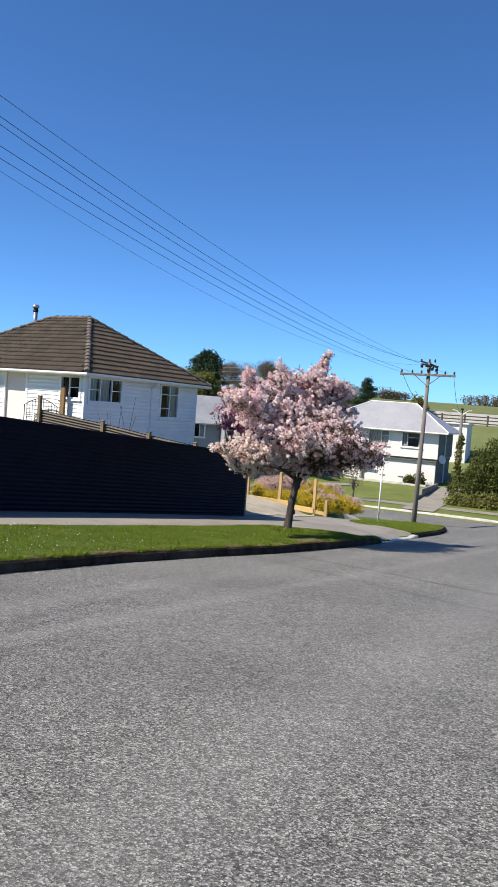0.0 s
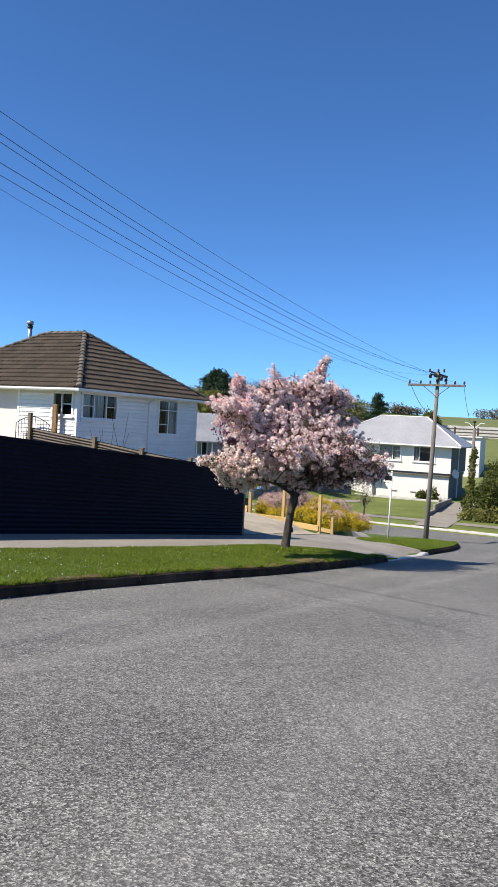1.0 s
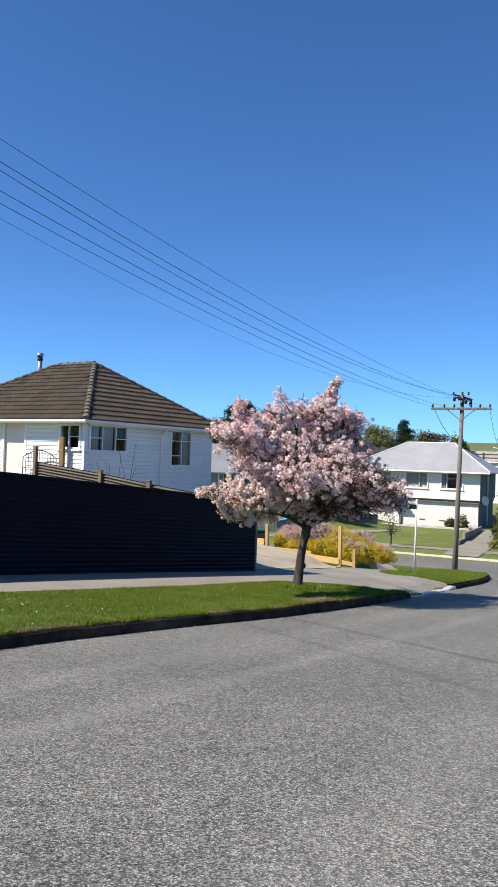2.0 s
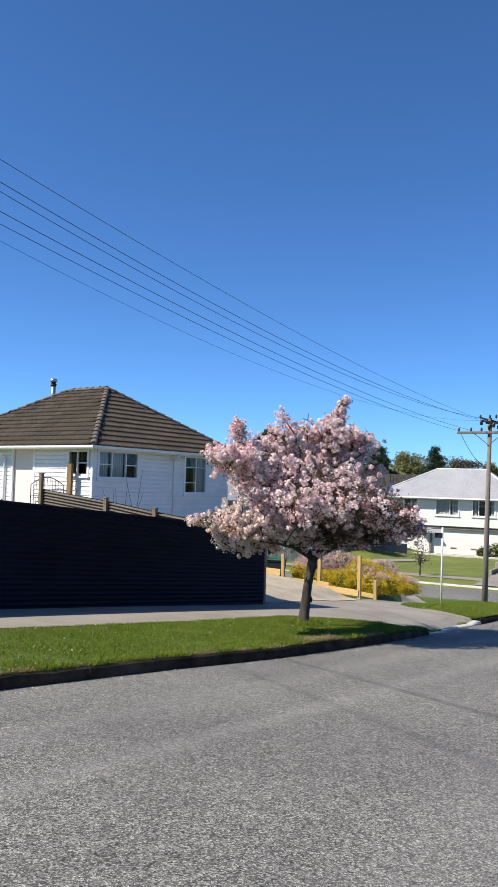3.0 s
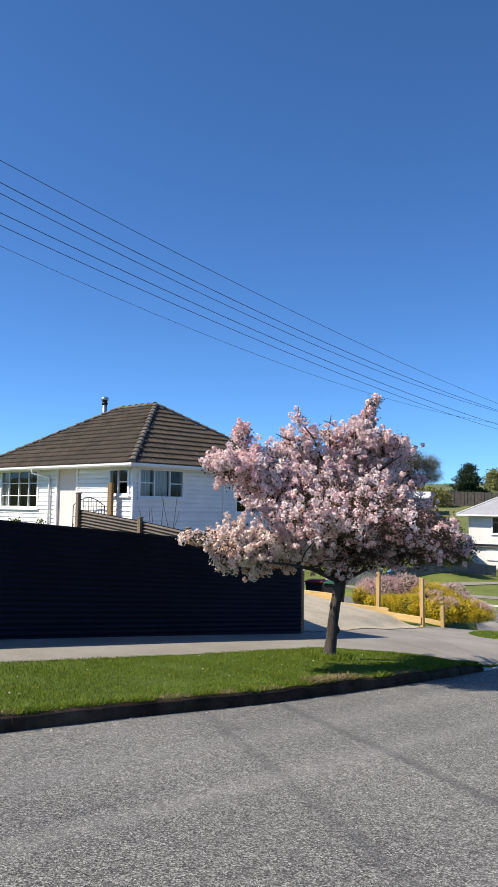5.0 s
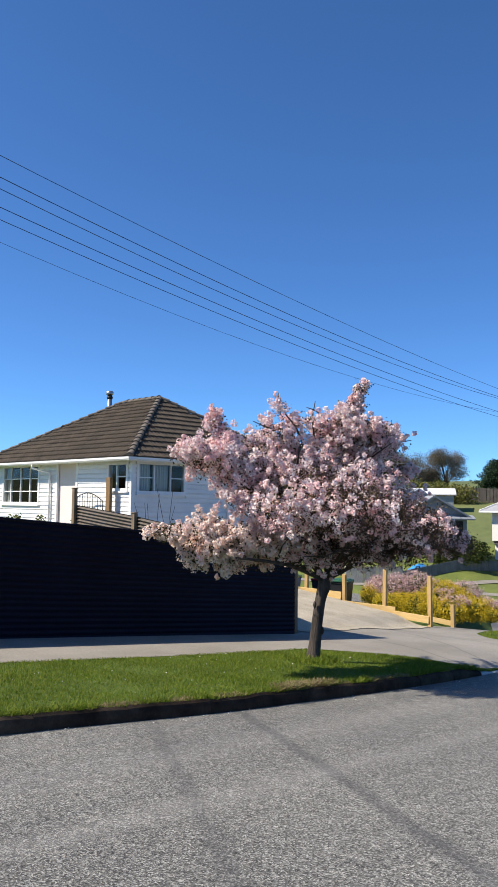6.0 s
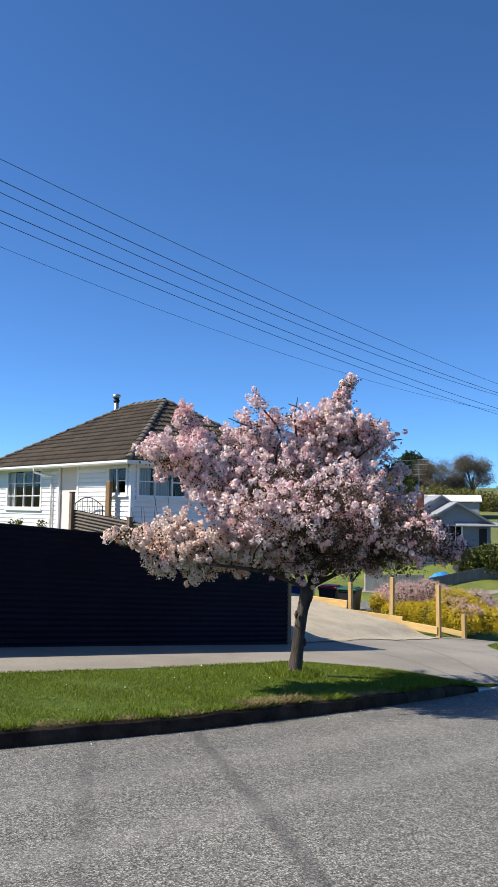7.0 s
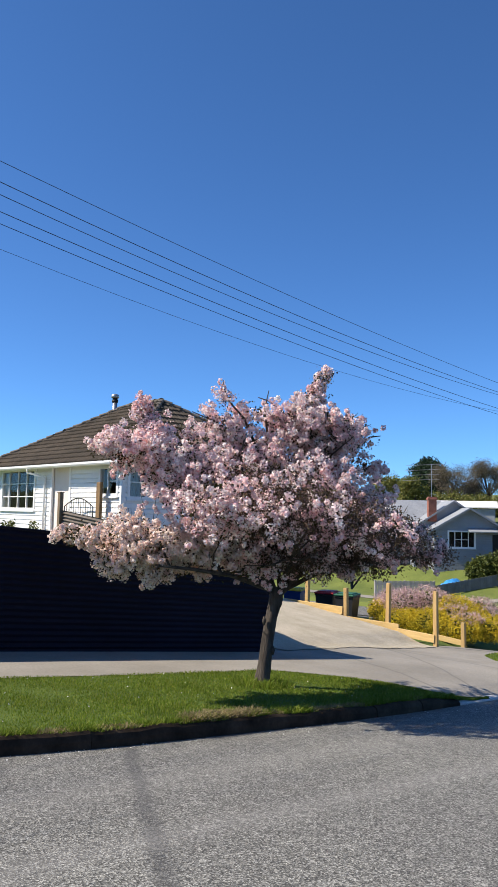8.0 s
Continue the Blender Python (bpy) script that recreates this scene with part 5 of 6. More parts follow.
for i in range(1, 40):
    x = -oh + (W + 2 * oh + 0.3) * i / 40
    lim = min((x + oh + 0.25) / (r0 + oh + 0.25), (W + oh + 0.3 - x) / (W + oh + 0.3 - r1), 1)
    g.tube([(x, -oh, rz0 + 0.003), (x, -oh + (BD / 2 + oh) * lim, rz0 + (rz1 - rz0) * lim + 0.003)], 0.004, 4)
tagged(g.done("roof_rib", M_GREYROOF, bh), kind="stuff")
for a, b in ((0, 4), (1, 5), (4, 5)):
    g = Geo()
    g.tube([Vector(pts_[a]) + Vector((0, 0, 0.03)), Vector(pts_[b]) + Vector((0, 0, 0.03))], 0.055, 6)
    g.done("ridge_cap", M_SIGNW, bh)
g = Geo()
g.box(-oh - 0.25, W + oh + 0.3, -oh - 0.1, -oh, rz0 - 0.14, rz0 - 0.01, 0.02)
g.done("gutter", M_TRIM, bh)
g = Geo()
g.tube([(W + 0.1, 1.2, 2.2), (W + 0.16, 1.1, 2.2), (W + 0.3, 1.0, 2.25)], [0.05, 0.3, 0.42], 14)
g.done("satellite_dish", M_SIGNW, bh)

ret = thing("retaining_wall", Matrix.Identity(4), "low concrete retaining wall beside the far driveway", "wall")
g = Geo()
g.box(-0.1, 0.1, 0, 7.5, -5.0, -3.75, 0.02, Matrix.Translation((-11.1, 62.5, 0)))
g.done("wall", M_CONC, ret)
g = Geo()
g.box(-0.1, 0.1, -2.2, -0.01, -5.0, -4.15, 0.02, Matrix.Translation((-11.1, 62.5, 0)))
g.done("wall_end", M_CONC, ret)
g = Geo()
g.box(-23.5, -12.0, 69.6, 69.8, -4.4, -3.98, 0.03)
tagged(g.done("garden_edging", M_KERBPALE), "pale concrete edging above the far lawn", "edging")

# ---- white shed, road fence and hill behind ----
shed = thing("white_shed", Matrix.Translation((-14.75, 88, land1(-12, 88))), "small white flat-roofed shed behind the house", "shed")
hz = shed.matrix_world.translation.z
g = Geo()
g.box(0, 3.55, 0, 4, -0.5, 1.62 - hz, 0.03)
g.done("wall", M_STUCCO, shed)
g = Geo()
g.box(-0.2, 3.75, -0.25, 4.2, 1.62 - hz, 1.78 - hz, 0.03)
g.done("roof", M_SIGNW, shed)
g = Geo()
g.box(0.3, 1.0, -0.03, 0.02, 0.3 - hz, 1.2 - hz, 0.01)
g.done("window", M_IRON, shed)


def rail_fence(name, pts, h, rails, material, label, gap=2.4, post=0.12, boards=False):
    root = thing(name, Matrix.Identity(4), label, "fence")
    P = np.array(pts, float)
    d = np.r_[0, np.cumsum(np.hypot(*np.diff(P, axis=0).T))]
    n = max(1, int(d[-1] / gap))
    at = [(float(np.interp(t, d, P[:, 0])), float(np.interp(t, d, P[:, 1]))) for t in np.linspace(0, d[-1], n + 1)]
    for x, y in at:
        z = land1(x, y)
        g = Geo()
        g.box(-post / 2, post / 2, -post / 2, post / 2, -0.3, h, 0.01, Matrix.Translation((x, y, z)))
        g.done("post", material, root)
    for (x0, y0), (x1, y1) in zip(at[:-1], at[1:]):
        for r in rails:
            a, b = Vector((x0, y0, land1(x0, y0) + r)), Vector((x1, y1, land1(x1, y1) + r))
            g = Geo()
            dd = b - a
            g.box(0, dd.length, -0.05, -0.01, -0.08, 0.08, 0.01, Matrix.Translation(a) @ dd.to_track_quat("X", "Z").to_matrix().to_4x4())
            g.done("rail", material, root)
        if boards:
            a, b = Vector((x0, y0, land1(x0, y0))), Vector((x1, y1, land1(x1, y1)))
            k = max(1, int((b - a).length / boards))
            yaw = math.atan2(b.y - a.y, b.x - a.x)
            for i in range(k):
                p = a.lerp(b, (i + 0.5) / k)
                g = Geo()
                g.box(-boards * 0.46, boards * 0.46, -0.08, -0.055, 0.03, h - 0.03 + 0.015 * math.sin(9 * i), 0.004, Matrix.Translation(p) @ Matrix.Rotation(yaw, 4, "Z"))
                g.done("board", material, root)
    return root


rail_fence("paling_fence", [(-58, 104.5), (-40, 108), (-24, 109.6)], 1.9, (0.4, 1.5), M_DARKWOOD, "dark weathered paling fence on the hillside", 2.6, 0.16, 0.4)
rail_fence("roadside_fence", [(-23.6, 109.7), (-20, 110), (25, 111)], 1.5, (0.35, 0.8, 1.25), M_DARKWOOD, "dark post-and-rail fence on the hillside", 3.0, 0.22)
g = Geo()
xs = np.linspace(-60, 40, 40)
g.sheet([[(x, 113 + 0.02 * x, land1(x, 113) + h) for x in xs] for h in (-0.5, 1.5)])
g.sheet([[(x, 113 + 0.02 * x, land1(x, 113) + 1.5) for x in xs], [(x, 121 + 0.02 * x, land1(x, 121) + 0.8) for x in xs]])
tagged(g.done("hillside_bank", M_KERBPALE), "pale grey road bank behind the hillside fence", "bank", "", "structure")

# ---- blue-grey cottage ----
CV, CU = Vector((0.78, 0.63, 0)).normalized(), Vector((-0.63, 0.78, 0)).normalized()
CO = Vector((-26.6, 65.3, -2.6))
cm = Matrix((CV, CU, Vector((0, 0, 1)))).transposed().to_4x4()
cot = thing("cottage", Matrix.Translation(CO) @ cm, "blue-grey weatherboard cottage with two gables and a brick chimney", "house")


def gable_block(x0, x1, y0, y1, ze_, zr, openings, over=0.4):
    boarded_wall(cot, Matrix.Translation((0, y0, 0)), x0, x1, -0.8, ze_, openings, M_BLUEBOARD, 0.18, 0.15, False)
    g = Geo()
    g.box(x0, x0 + 0.15, y0 + 0.16, y1, -0.8, ze_, 0.01)
    g.box(x1 - 0.15, x1, y0 + 0.16, y1, -0.8, ze_, 0.01)
    xm = (x0 + x1) / 2
    g.put([(x0, y0, ze_), (x1, y0, ze_), (xm, y0, zr), (x0, y0 + 0.12, ze_), (x1, y0 + 0.12, ze_), (xm, y0 + 0.12, zr)], [(0, 1, 2), (5, 4, 3), (1, 4, 5, 2), (3, 0, 2, 5), (0, 3, 4, 1)])
    g.done("gable_wall", M_BLUEBOARD, cot)
    k = (zr - ze_) / (xm - x0)
    for s in (-1, 1):
        xe = xm + s * ((x1 - x0) / 2 + over)
        zz = ze_ - over * k
        p = [(xe, y0 - over, zz), (xm, y0 - over, zr), (xm, y1 + over, zr), (xe, y1 + over, zz)]
        q = [(a, b, c + 0.12) for a, b, c in p]
        g = Geo()
        g.put(p + q, [(0, 1, 2, 3)[::s], (7, 6, 5, 4)[::s], (0, 4, 5, 1)[::s], (1, 5, 6, 2)[::s], (2, 6, 7, 3)[::s], (3, 7, 4, 0)[::s]])
        g.done("roof", M_SLATE, cot)
        g = Geo()
        g.put([(xe, y0 - over - 0.03, zz - 0.03), (xm, y0 - over - 0.03, zr - 0.03), (xm, y0 - over - 0.03, zr + 0.13), (xe, y0 - over - 0.03, zz + 0.13)], [(0, 1, 2, 3)[::s]])
        g.done("barge_board", M_BLUEBOARD, cot)


gable_block(-1.3, 4.0, 0, 6, 2.85, 4.4, [(-0.25, 1.8, 1.45, 2.7)], 0.45)
gable_block(-2.4, 3.9, 2.5, 9, 2.9, 5.0, [(-2.2, -1.45, 1.5, 2.6)], 0.4)
boarded_wall(cot, Matrix.Translation((0, 4.2, 0)), -9.5, -2.45, -0.8, 2.75, [(-5.4, -3.9, 1.2, 2.5)], M_BLUEBOARD, 0.18, 0.15, False)
g = Geo()
g.box(-9.5, -9.35, 4.36, 9.6, -0.8, 2.75, 0.01)
g.put([(-9.5, 4.2, 2.75), (-9.5, 9.6, 2.75), (-9.5, 6.9, 5.0), (-9.38, 4.2, 2.75), (-9.38, 9.6, 2.75), (-9.38, 6.9, 5.0)], [(0, 2, 1), (3, 4, 5), (0, 3, 5, 2), (1, 2, 5, 4)])
g.done("side_wall", M_BLUEBOARD, cot)
for y0_, z0_, sgn in ((3.7, 2.42, 1), (10.1, 2.42, -1)):
    g = Geo()
    p = [(-9.9, y0_, z0_), (0.7, y0_, z0_), (0.7, 6.9, 5.05), (-9.9, 6.9, 5.05)]
    q = [(a, b, c + 0.12) for a, b, c in p]
    g.put(p + q, [(3, 2, 1, 0)[::sgn], (4, 5, 6, 7)[::sgn], (0, 1, 5, 4)[::sgn], (1, 2, 6, 5)[::sgn], (2, 3, 7, 6)[::sgn], (3, 0, 4, 7)[::sgn]])
    g.done("roof", M_SLATE, cot)
g = Geo()
g.put([(1.2, -0.75, 2.72), (4.5, -0.75, 2.72), (4.5, 0.0, 2.98), (1.2, 0.0, 2.98), (1.2, -0.75, 2.64), (4.5, -0.75, 2.64), (4.5, 0.0, 2.9), (1.2, 0.0, 2.9)], [(0, 1, 2, 3), (7, 6, 5, 4), (0, 4, 5, 1), (1, 5, 6, 2), (3, 7, 4, 0)])
g.done("porch_roof", M_SLATE, cot, "pale sloping porch roof")
window("window", cot, 1.5, 1.3, [0.33, 0.66], [], Matrix.Translation((-5.4, 4.2, 1.2)), "", ((0.0, 0.3, 0.0), (0.7, 1.0, 0.0)), 0.06, 0.1)
window("window", cot, 2.05, 1.25, [0.25, 0.5, 0.75], [[], [0.5], [0.5], []], Matrix.Translation((-0.25, 0, 1.45)), "", (), 0.06, 0.1)
window("window", cot, 0.75, 1.1, [], [0.5], Matrix.Translation((-2.2, 2.5, 1.5)), "", (), 0.06, 0.1)
# added dark walls that close the view through the cottage windows
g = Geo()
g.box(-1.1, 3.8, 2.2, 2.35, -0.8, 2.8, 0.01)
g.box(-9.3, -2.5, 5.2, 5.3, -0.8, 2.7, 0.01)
g.done("dark_inner_wall", M_INT, cot)
g = Geo()
g.box(3.1, 3.7, -0.06, 0.02, 0.6, 2.5, 0.01)
g.done("door", M_IRON, cot, "dark open doorway")
g = Geo()
g.box(-1.3, -0.65, 2.2, 2.8, 3.4, 5.35, 0.02)
g.box(-1.36, -0.59, 2.14, 2.86, 5.1, 5.25, 0.02)
g.done("chimney", M_BRICK, cot, "red brick chimney")
g = Geo()
g.tube([(-1.0, 2.5, 5.3), (-1.0, 2.5, 8.0)], 0.02, 5)
for z in (6.6, 7.0, 7.4, 7.8):
    g.tube([(-5.0 + 0.25 * z, 2.3, z), (-0.3, 2.7, z + 0.2)], 0.012, 4)
g.done("aerial", M_STEEL, cot, "thin rooftop aerial")
g = Geo()
g.tube([(2.3, -0.5, 0.9), (2.9, -1.6, 0.0)], 0.05, 5)
g.tube([(2.4, -0.5, 0.5), (2.95, -1.6, -0.4)], 0.05, 5)
g.tube([(2.95, -1.6, -0.6), (2.95, -1.6, 0.1)], 0.05, 5)
g.done("stair_rail", M_SIGNW, cot)
barn = thing("long_shed", Matrix.Translation((-43.4, 92.8, 0)) @ Matrix.Rotation(radians(24), 4, "Z"), "long shed with a pale steel roof behind the cottage", "shed")
g = Geo()
g.box(0.3, 7.9, 0.3, 4.5, -1.5, 2.3, 0.03)
g.done("wall", M_BLUEBOARD, barn)
g = Geo()
lo, hi = 2.4, 3.2
g.put([(0, 0, lo), (8.2, 0, lo), (8.2, 4.8, hi), (0, 4.8, hi), (0, 0, lo + 0.12), (8.2, 0, lo + 0.12), (8.2, 4.8, hi + 0.12), (0, 4.8, hi + 0.12)], [(3, 2, 1, 0), (4, 5, 6, 7), (0, 1, 5, 4), (1, 2, 6, 5), (2, 3, 7, 6), (3, 0, 4, 7)])
g.done("roof", M_SIGNW, barn)

rail_fence("board_fence", [(-25.5, 60.0), (-22.4, 64.2), (-19.5, 68.2)], 0.85, (0.2, 0.65), M_GREYFENCE, "low grey paling fence in front of the cottage", 2.2, 0.1, 0.15)
rail_fence("picket_fence", [(-28.5, 57.4), (-25.3, 60.0)], 1.2, (0.3, 0.95), M_PICKET, "bleached timber picket fence", 2.0, 0.1, 0.16)
cover = thing("pool_cover", Matrix.Translation((-25.3, 63.0, land1(-25.3, 63.0) - 0.25)) @ Matrix.Scale(0.72, 4), "crumpled bright blue tarpaulin over a heap", "tarpaulin")
rng = np.random.default_rng(8)
rows = []
for i in range(12):
    rows.append([((i - 6) * 0.19, (j - 5) * 0.25, max(0.0, 0.85 * (1 - ((i - 6) / 6.5) ** 2) * (1 - ((j - 5) / 6) ** 2)) + rng.normal() * 0.06) for j in range(11)])
g = Geo()
g.sheet([r[::-1] for r in rows])
g.done("tarpaulin", M_TARP, cover, "", True)


# ---- hedges and trees beyond ----
def leaf_thing(name, at, lobes, n, per, size, spread, mat, label, category, seed, shell=0.6, aspect=0.8):
    r = np.random.default_rng(seed)
    root = thing(name, Matrix.Translation(at), label, category)
    quad_cloud("crown", rand_quads(clumps(lobes_points(lobes, n, r, shell), per, spread, r), size, r, 0, aspect), mat, root)
    return root


hedge_l = [(-3.6, 0, 1.0, 1.3, 1.4, 1.7, 5), (-2.6, 0, 2.2, 1.3, 1.5, 2.0, 6), (-1.2, 0, 3.2, 1.5, 1.5, 2.2, 7), (0.6, 0, 4.2, 1.8, 1.6, 2.6, 8), (2.8, 0, 4.8, 2.0, 1.6, 2.8, 7), (-1.0, -0.3, 1.2, 2.2, 1.5, 1.6, 6), (2.0, -0.3, 1.4, 2.5, 1.5, 1.8, 6), (5.5, 0, 3.0, 2.5, 1.8, 3.0, 6)]
leaf_thing("hedge", (-3.95, 62.5, -4.65), hedge_l, 9000, 6, 0.06, 0.12, M_HEDGE, "tall dense green hedge beside the far driveway", "hedge", 3, 0.75)
leaf_thing("ivy_bank", (-4.9, 60.2, -4.6), [(-2.5, 0, 0.3, 1.4, 0.7, 0.7, 2), (0, 0, 0.35, 2, 0.8, 0.8, 3), (3, 0, 0.4, 2.5, 0.8, 0.8, 3)], 1700, 4, 0.07, 0.1, M_OLIVE, "low bright green ivy below the hedge", "shrub", 5)
leaf_thing("front_shrub", (-12.9, 70.4, -4.05), [(0, 0, 0.4, 0.75, 0.4, 0.55, 1), (-0.8, 0, 0.3, 0.5, 0.4, 0.4, 1)], 500, 4, 0.06, 0.08, M_HEDGE, "dark shrub against the white house wall", "shrub", 6)
leaf_thing("garden_shrub", (-23.6, 64.4, -3.2), [(0, 0, 0.7, 0.9, 0.8, 0.85, 2), (1.5, 0.5, 0.9, 1.3, 1.0, 1.0, 2), (-0.8, 0, 0.5, 0.5, 0.5, 0.6, 1)], 1500, 5, 0.07, 0.1, M_HEDGE, "bushy green garden shrubs before the cottage", "shrub", 7)
leaf_thing("fence_plants", (-21.5, 24.4, 0.0), [(-1.2, 0, 0.3, 0.35, 0.2, 0.25, 1), (0.3, 0, 0.2, 0.15, 0.15, 0.35, 0.5), (3.4, -1.0, 0.4, 0.2, 0.2, 0.35, 0.5)], 260, 5, 0.03, 0.05, M_HEDGE, "small garden plants showing over the fence", "plant", 9)


sapling = thing("bare_sapling", Matrix.Translation((-14.6, 23.05, land1(-14.6, 23.05))), "thin leafless saplings behind the brown fence", "sapling")
rng = np.random.default_rng(91)
for i in range(7):
    x = -0.55 + 0.18 * i
    top = 1.3 + 0.9 * rng.random() - sapling.matrix_world.translation.z * 0.5
    g = Geo()
    limb(g, [Vector((x, 0, -0.1)), Vector((x + 0.1 * rng.normal(), 0, top * 0.6)), Vector((x + 0.2 * rng.normal(), 0, top))], 0.012, 0.005, 5)
    g.done("stem", M_BARK, sapling)


def conifer(at, h, r, label, seed, n=60, mat=M_CONIF, leaf=0.11):
    rg = np.random.default_rng(seed)
    root = thing("conifer", Matrix.Translation(at), label, "tree")
    g = Geo()
    g.tube([(0, 0, -0.5), (0, 0, h * 0.95)], [r * 0.09, 0.05], 7)
    g.done("trunk", M_BARK, root)
    lob = []
    for i in range(n):
        t = (i + 0.5) / n
        a = rg.random() * 6.28
        rad = r * (1 - t) ** 0.75 * (0.55 + 0.5 * rg.random())
        lob.append((math.cos(a) * rad * 0.65, math.sin(a) * rad * 0.65, h * (0.12 + 0.86 * t), 0.25 * r + rad * 0.45, 0.25 * r + rad * 0.45, h * 0.045, 0.3 + rad))
    quad_cloud("crown", rand_quads(clumps(lobes_points(lob, 2600, rg, 0.3), 5, 1.3 * leaf, rg), leaf, rg, 0, 0.5), mat, root)


def broad_tree(at, h, r, label, seed, mat, n=1200, size=0.13):
    rg = np.random.default_rng(seed)
    root = thing("tree", Matrix.Translation(at), label, "tree")
    g = Geo()
    g.tube([(0, 0, -0.5), (0.1, 0, h * 0.3), (0, 0, h * 0.6)], [r * 0.1, r * 0.07, r * 0.04], 7)
    lob = []
    for i in range(14):
        a, t = rg.random() * 6.28, rg.random()
        c = Vector((math.cos(a) * r * 0.6 * (1 - 0.4 * t), math.sin(a) * r * 0.6, h * (0.42 + 0.5 * t)))
        g.tube([(0, 0, h * 0.3), c * 0.6 + Vector((0, 0, h * 0.15)), c], [r * 0.025, r * 0.014, 0.015], 5)
        lob.append((*c, r * 0.38, r * 0.38, h * 0.16, 1))
    g.done("trunk", M_BARK, root)
    quad_cloud("crown", rand_quads(clumps(lobes_points(lob, n, rg, 0.3), 4, 0.2, rg), size, rg, 0, 0.6), mat, root)


conifer((-86.2, 175, land1(-86.2, 175)), 15.2 - land1(-86.2, 175), 6.6, "dark conifer on the skyline", 41, 60, M_CONIF, 0.26)
conifer((-28.4, 110, land1(-28.4, 110)), 7.3 - land1(-28.4, 110), 2.3, "dark tiered conifer behind the white house", 42, 20, M_CONIF, 0.08)
conifer((-36.9, 112, land1(-36.9, 112)), 7.4 - land1(-36.9, 112), 3.0, "dark rounded conifer on the hillside", 43)
broad_tree((-55.0, 104, land1(-55.0, 104)), 6.4 - land1(-55.0, 104), 3.2, "yellow-green shrubby tree below the conifer", 44, M_OLIVE)
broad_tree((-50.2, 103, land1(-50.2, 103)), 6.4 - land1(-50.2, 103), 2.6, "yellow-green shrubby tree below the conifer", 45, M_OLIVE)
broad_tree((-47.8, 109, land1(-47.8, 109)), 8.7 - land1(-47.8, 109), 3.8, "hazy budding tree on the skyline", 46, M_TWIG, 5200, 0.05)
broad_tree((-43.4, 111, land1(-43.4, 111)), 8.8 - land1(-43.4, 111), 3.8, "bare twiggy tree on the skyline", 47, M_TWIG, 8000, 0.05)
broad_tree((-32.5, 112, land1(-32.5, 112)), 6.6 - land1(-32.5, 112), 2.6, "pale budding spring tree on the hillside", 48, M_SPRING, 1000)
broad_tree((-21.3, 112, 1.5), 3.5, 1.6, "rounded green bush behind the roof", 49, M_OLIVE, 700)
broad_tree((-60.5, 112, land1(-60.5, 112)), 7.5 - land1(-60.5, 112), 3.0, "hazy budding tree on the skyline", 50, M_TWIG, 2200, 0.05)
broad_tree((-15.2, 57.0, -4.55), 2.3, 0.8, "young sparse street tree on the far verge", 51, M_TWIG, 90, 0.045)
leaf_thing("hill_scrub", (-48, 106, land1(-48, 106)), [(0, 0, 1.2, 5.5, 1.5, 1.7, 2), (6, 0, 1.0, 4.5, 1.3, 1.5, 2)], 2600, 4, 0.1, 0.2, M_OLIVE, "olive-brown scrub below the skyline trees", "shrub", 70)
for i, (x, w) in enumerate(((-17, 5), (-6, 7), (6, 6), (-40, 6))):
    leaf_thing("hill_scrub", (x, 160, land1(x, 160)), [(0, 0, 0.7, w, 1.5, 1.0, 1), (w * 0.7, 0, 0.5, w * 0.6, 1.2, 0.8, 1)], 900, 4, 0.12, 0.25, M_TWIG, "brown scrub along the hilltop", "shrub", 60 + i)


# ---- grass blades, daisies and scruffy kerb edge ----
def blades(name, x, y, height, width, material, label, seed, lean=0.35):
    rg = np.random.default_rng(seed)
    n = len(x)
    z = land(x, y)
    h = height * rg.uniform(0.5, 1.3, n)
    a = rg.random(n) * 6.283
    w = width * rg.uniform(0.6, 1.3, n)
    lx, ly = rg.normal(size=n) * lean * h, rg.normal(size=n) * lean * h
    cx, cy = np.cos(a) * w, np.sin(a) * w
    q = np.stack([np.stack([x - cx, y - cy, z - 0.01], 1), np.stack([x + cx, y + cy, z - 0.01], 1),
                  np.stack([x + cx * 0.3 + lx, y + cy * 0.3 + ly, z + h], 1), np.stack([x - cx * 0.3 + lx, y - cy * 0.3 + ly, z + h], 1)], 1)
    return tagged(quad_cloud(name, q, material), label, "grass", "", "stuff")


def verge_places(n, y0, y1, seed, power=1.0):
    rg = np.random.default_rng(seed)
    y = y0 + (y1 - y0) * rg.random(n)
    k, p = kerb_x(y), path_right(y)
    t = rg.random(n) ** power
    return k - 0.05 - (k - p + 0.02) * t, y


vx, vy = verge_places(210000, 4.0, 21.4, 71)
tuft = np.sin(2.1 * vx + 1.3 * vy) + np.sin(3.7 * vx - 2.9 * vy) + np.sin(5.3 * vy)
blades("grass", vx, vy, 0.023 + 0.003 * tuft, 0.006, M_BLADE, "short green lawn blades on the street verge", 72)
rg = np.random.default_rng(73)
a, r = rg.random(1800) * 6.283, 0.12 + 0.32 * rg.random(1800) ** 1.3
blades("grass", TREE.x + r * np.cos(a), TREE.y + r * np.sin(a), 0.09, 0.006, M_BLADE, "longer unmown grass round the tree trunk", 74, 0.5)
vx, vy = verge_places(16000, 4.0, 20.5, 75)
vx = kerb_x(vy) - 0.06 - 0.13 * rg.random(16000)
clump = (np.sin(1.7 * vy) + np.sin(4.1 * vy + 1) + np.sin(9.3 * vy)) > -0.4
blades("grass", vx[clump], vy[clump], 0.055, 0.006, M_BLADE, "ragged grass hanging over the kerb", 76, 0.8)
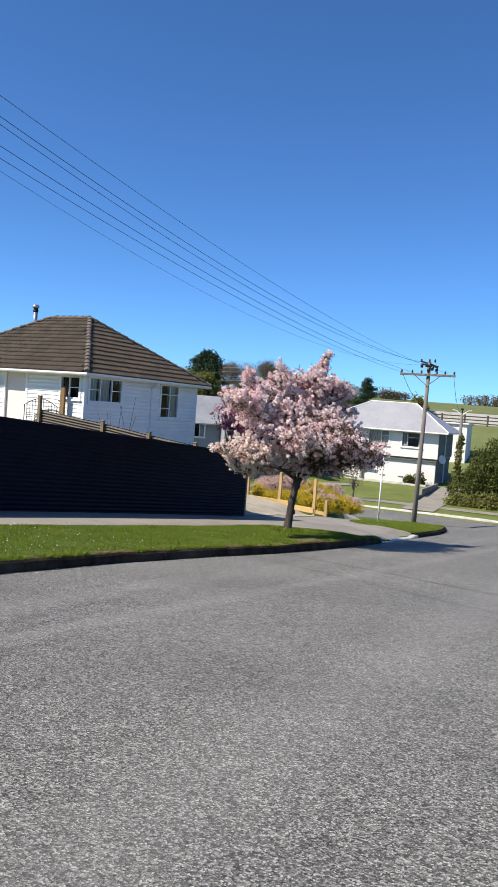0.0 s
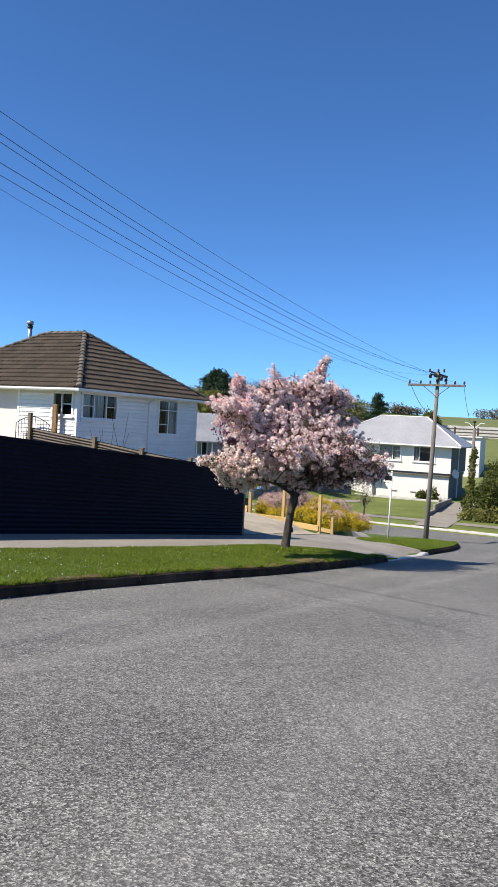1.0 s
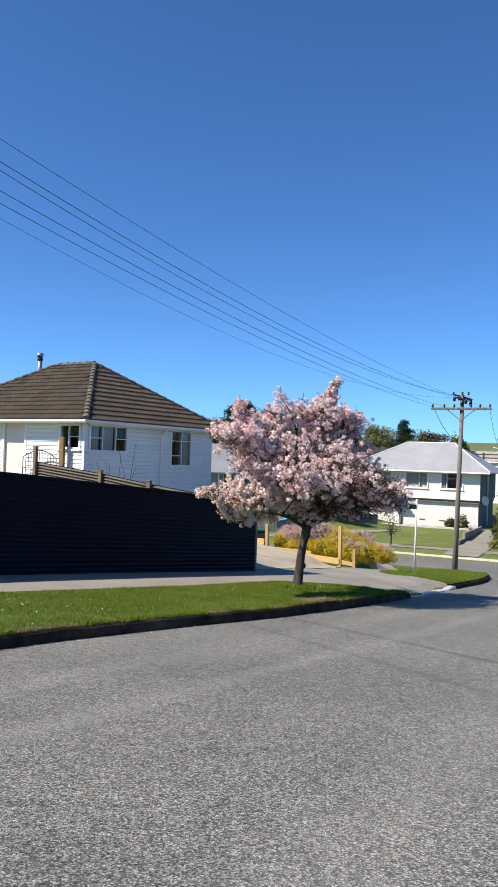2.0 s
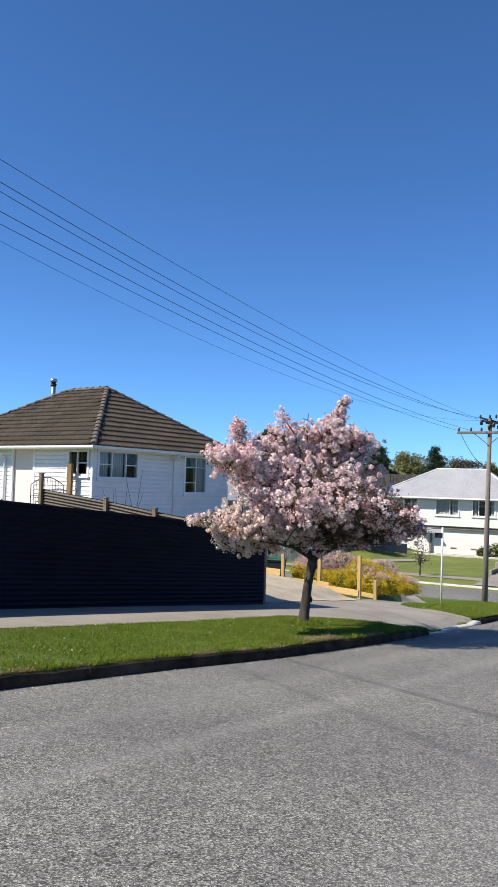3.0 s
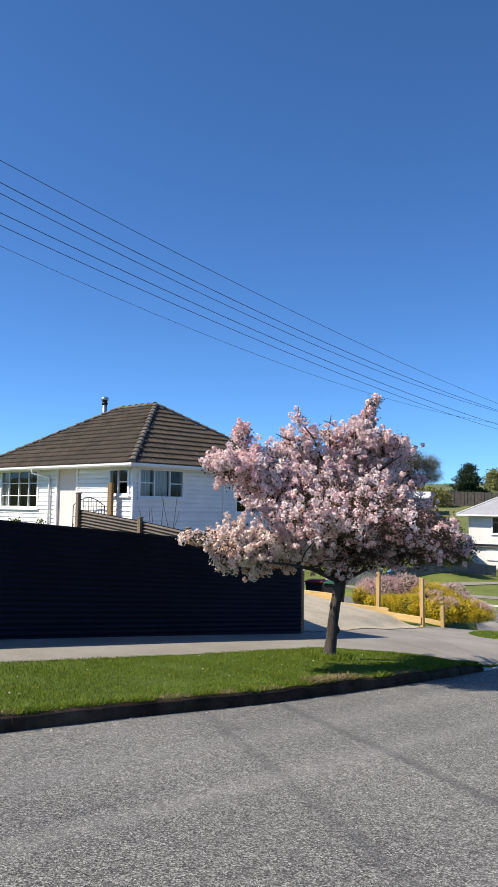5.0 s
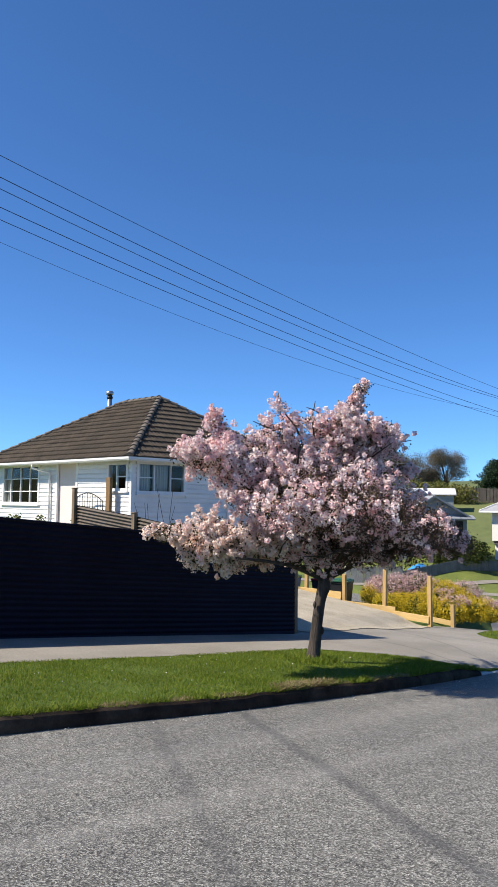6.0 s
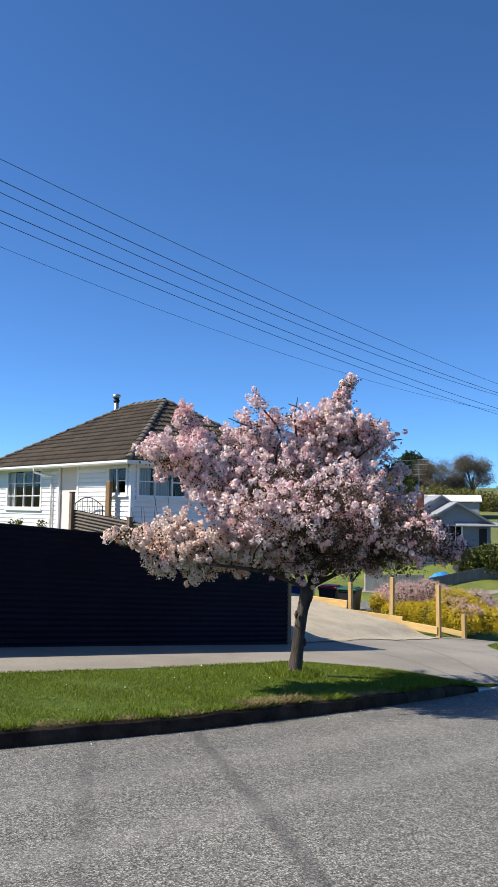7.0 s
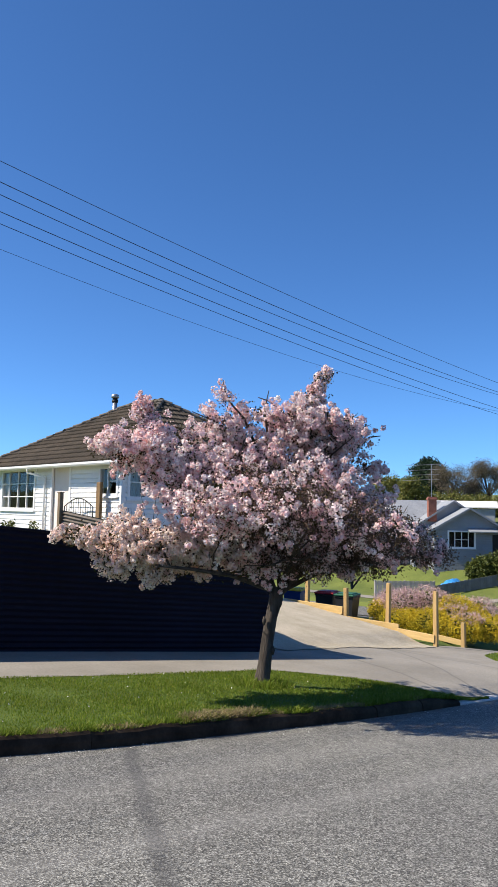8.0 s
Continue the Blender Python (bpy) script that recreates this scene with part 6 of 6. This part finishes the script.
m = np.abs(vy - 16.0) < 0.5
blades("dry_grass", np.repeat(vx[m], 3) - 0.05 * rg.random(m.sum() * 3), np.repeat(vy[m], 3) + 0.05 * rg.normal(size=m.sum() * 3), 0.06, 0.007, M_DRY, "patch of dry straw-coloured grass at the kerb", 77, 1.0)
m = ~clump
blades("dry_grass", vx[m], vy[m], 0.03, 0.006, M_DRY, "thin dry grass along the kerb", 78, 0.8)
iy = 24.4 + 14 * rg.random(26000)
ir = np.where(iy < 27.5, kerb_x(iy), kerb_corner_x(iy)) - 0.08
il = np.minimum(path_right(iy), ir - 0.02)
ix = il + (ir - il) * rg.random(26000)
blades("grass", ix, iy, 0.04, 0.008, M_BLADE, "green grass on the rounded street corner", 79)


def daisies(x, y, size, lift, seed):
    rg2 = np.random.default_rng(seed)
    c = np.stack([x, y, land(x, y) + lift], 1)
    return tagged(quad_cloud("daisies", rand_quads(c, size, rg2, 0.2), M_DAISY), "scattered small white daisies in the lawn", "flower", "", "stuff")


vx, vy = verge_places(260, 6.0, 12.0, 80)
daisies(vx, vy, 0.008, 0.045, 81)
vx, vy = verge_places(60, 12.5, 20.5, 82)
daisies(vx, vy, 0.007, 0.045, 83)
n = 120
py = 8 + 13 * rg.random(n)
px = kerb_x(py) + 0.03 + 0.35 * rg.random(n) ** 2
q = np.stack([px, py, road_z(px, py) + 0.006], 1)
tagged(quad_cloud("petals", rand_quads(q, 0.006, rg, 0.2), M_DAISY), "fallen pale petals along the gutter", "petals", "", "stuff")
n = 14000
sy = 22.1 + 6.15 * rg.random(n)
sx = -9.0 - 7.5 * rg.random(n) ** 1.2
turn, big = rg.random(n) * 6.283, 0.011 * rg.uniform(0.5, 1.5, n)
corner = [np.stack([sx + big * np.cos(turn + k * 1.571), sy + big * np.sin(turn + k * 1.571), land(sx, sy) + 0.034 + 0.15 * big * (k % 2)], 1) for k in range(4)]
tagged(quad_cloud("gravel_stones", np.stack(corner, 1), M_PEBBLE), "loose pale gravel stones over the driveway", "gravel", "", "stuff")
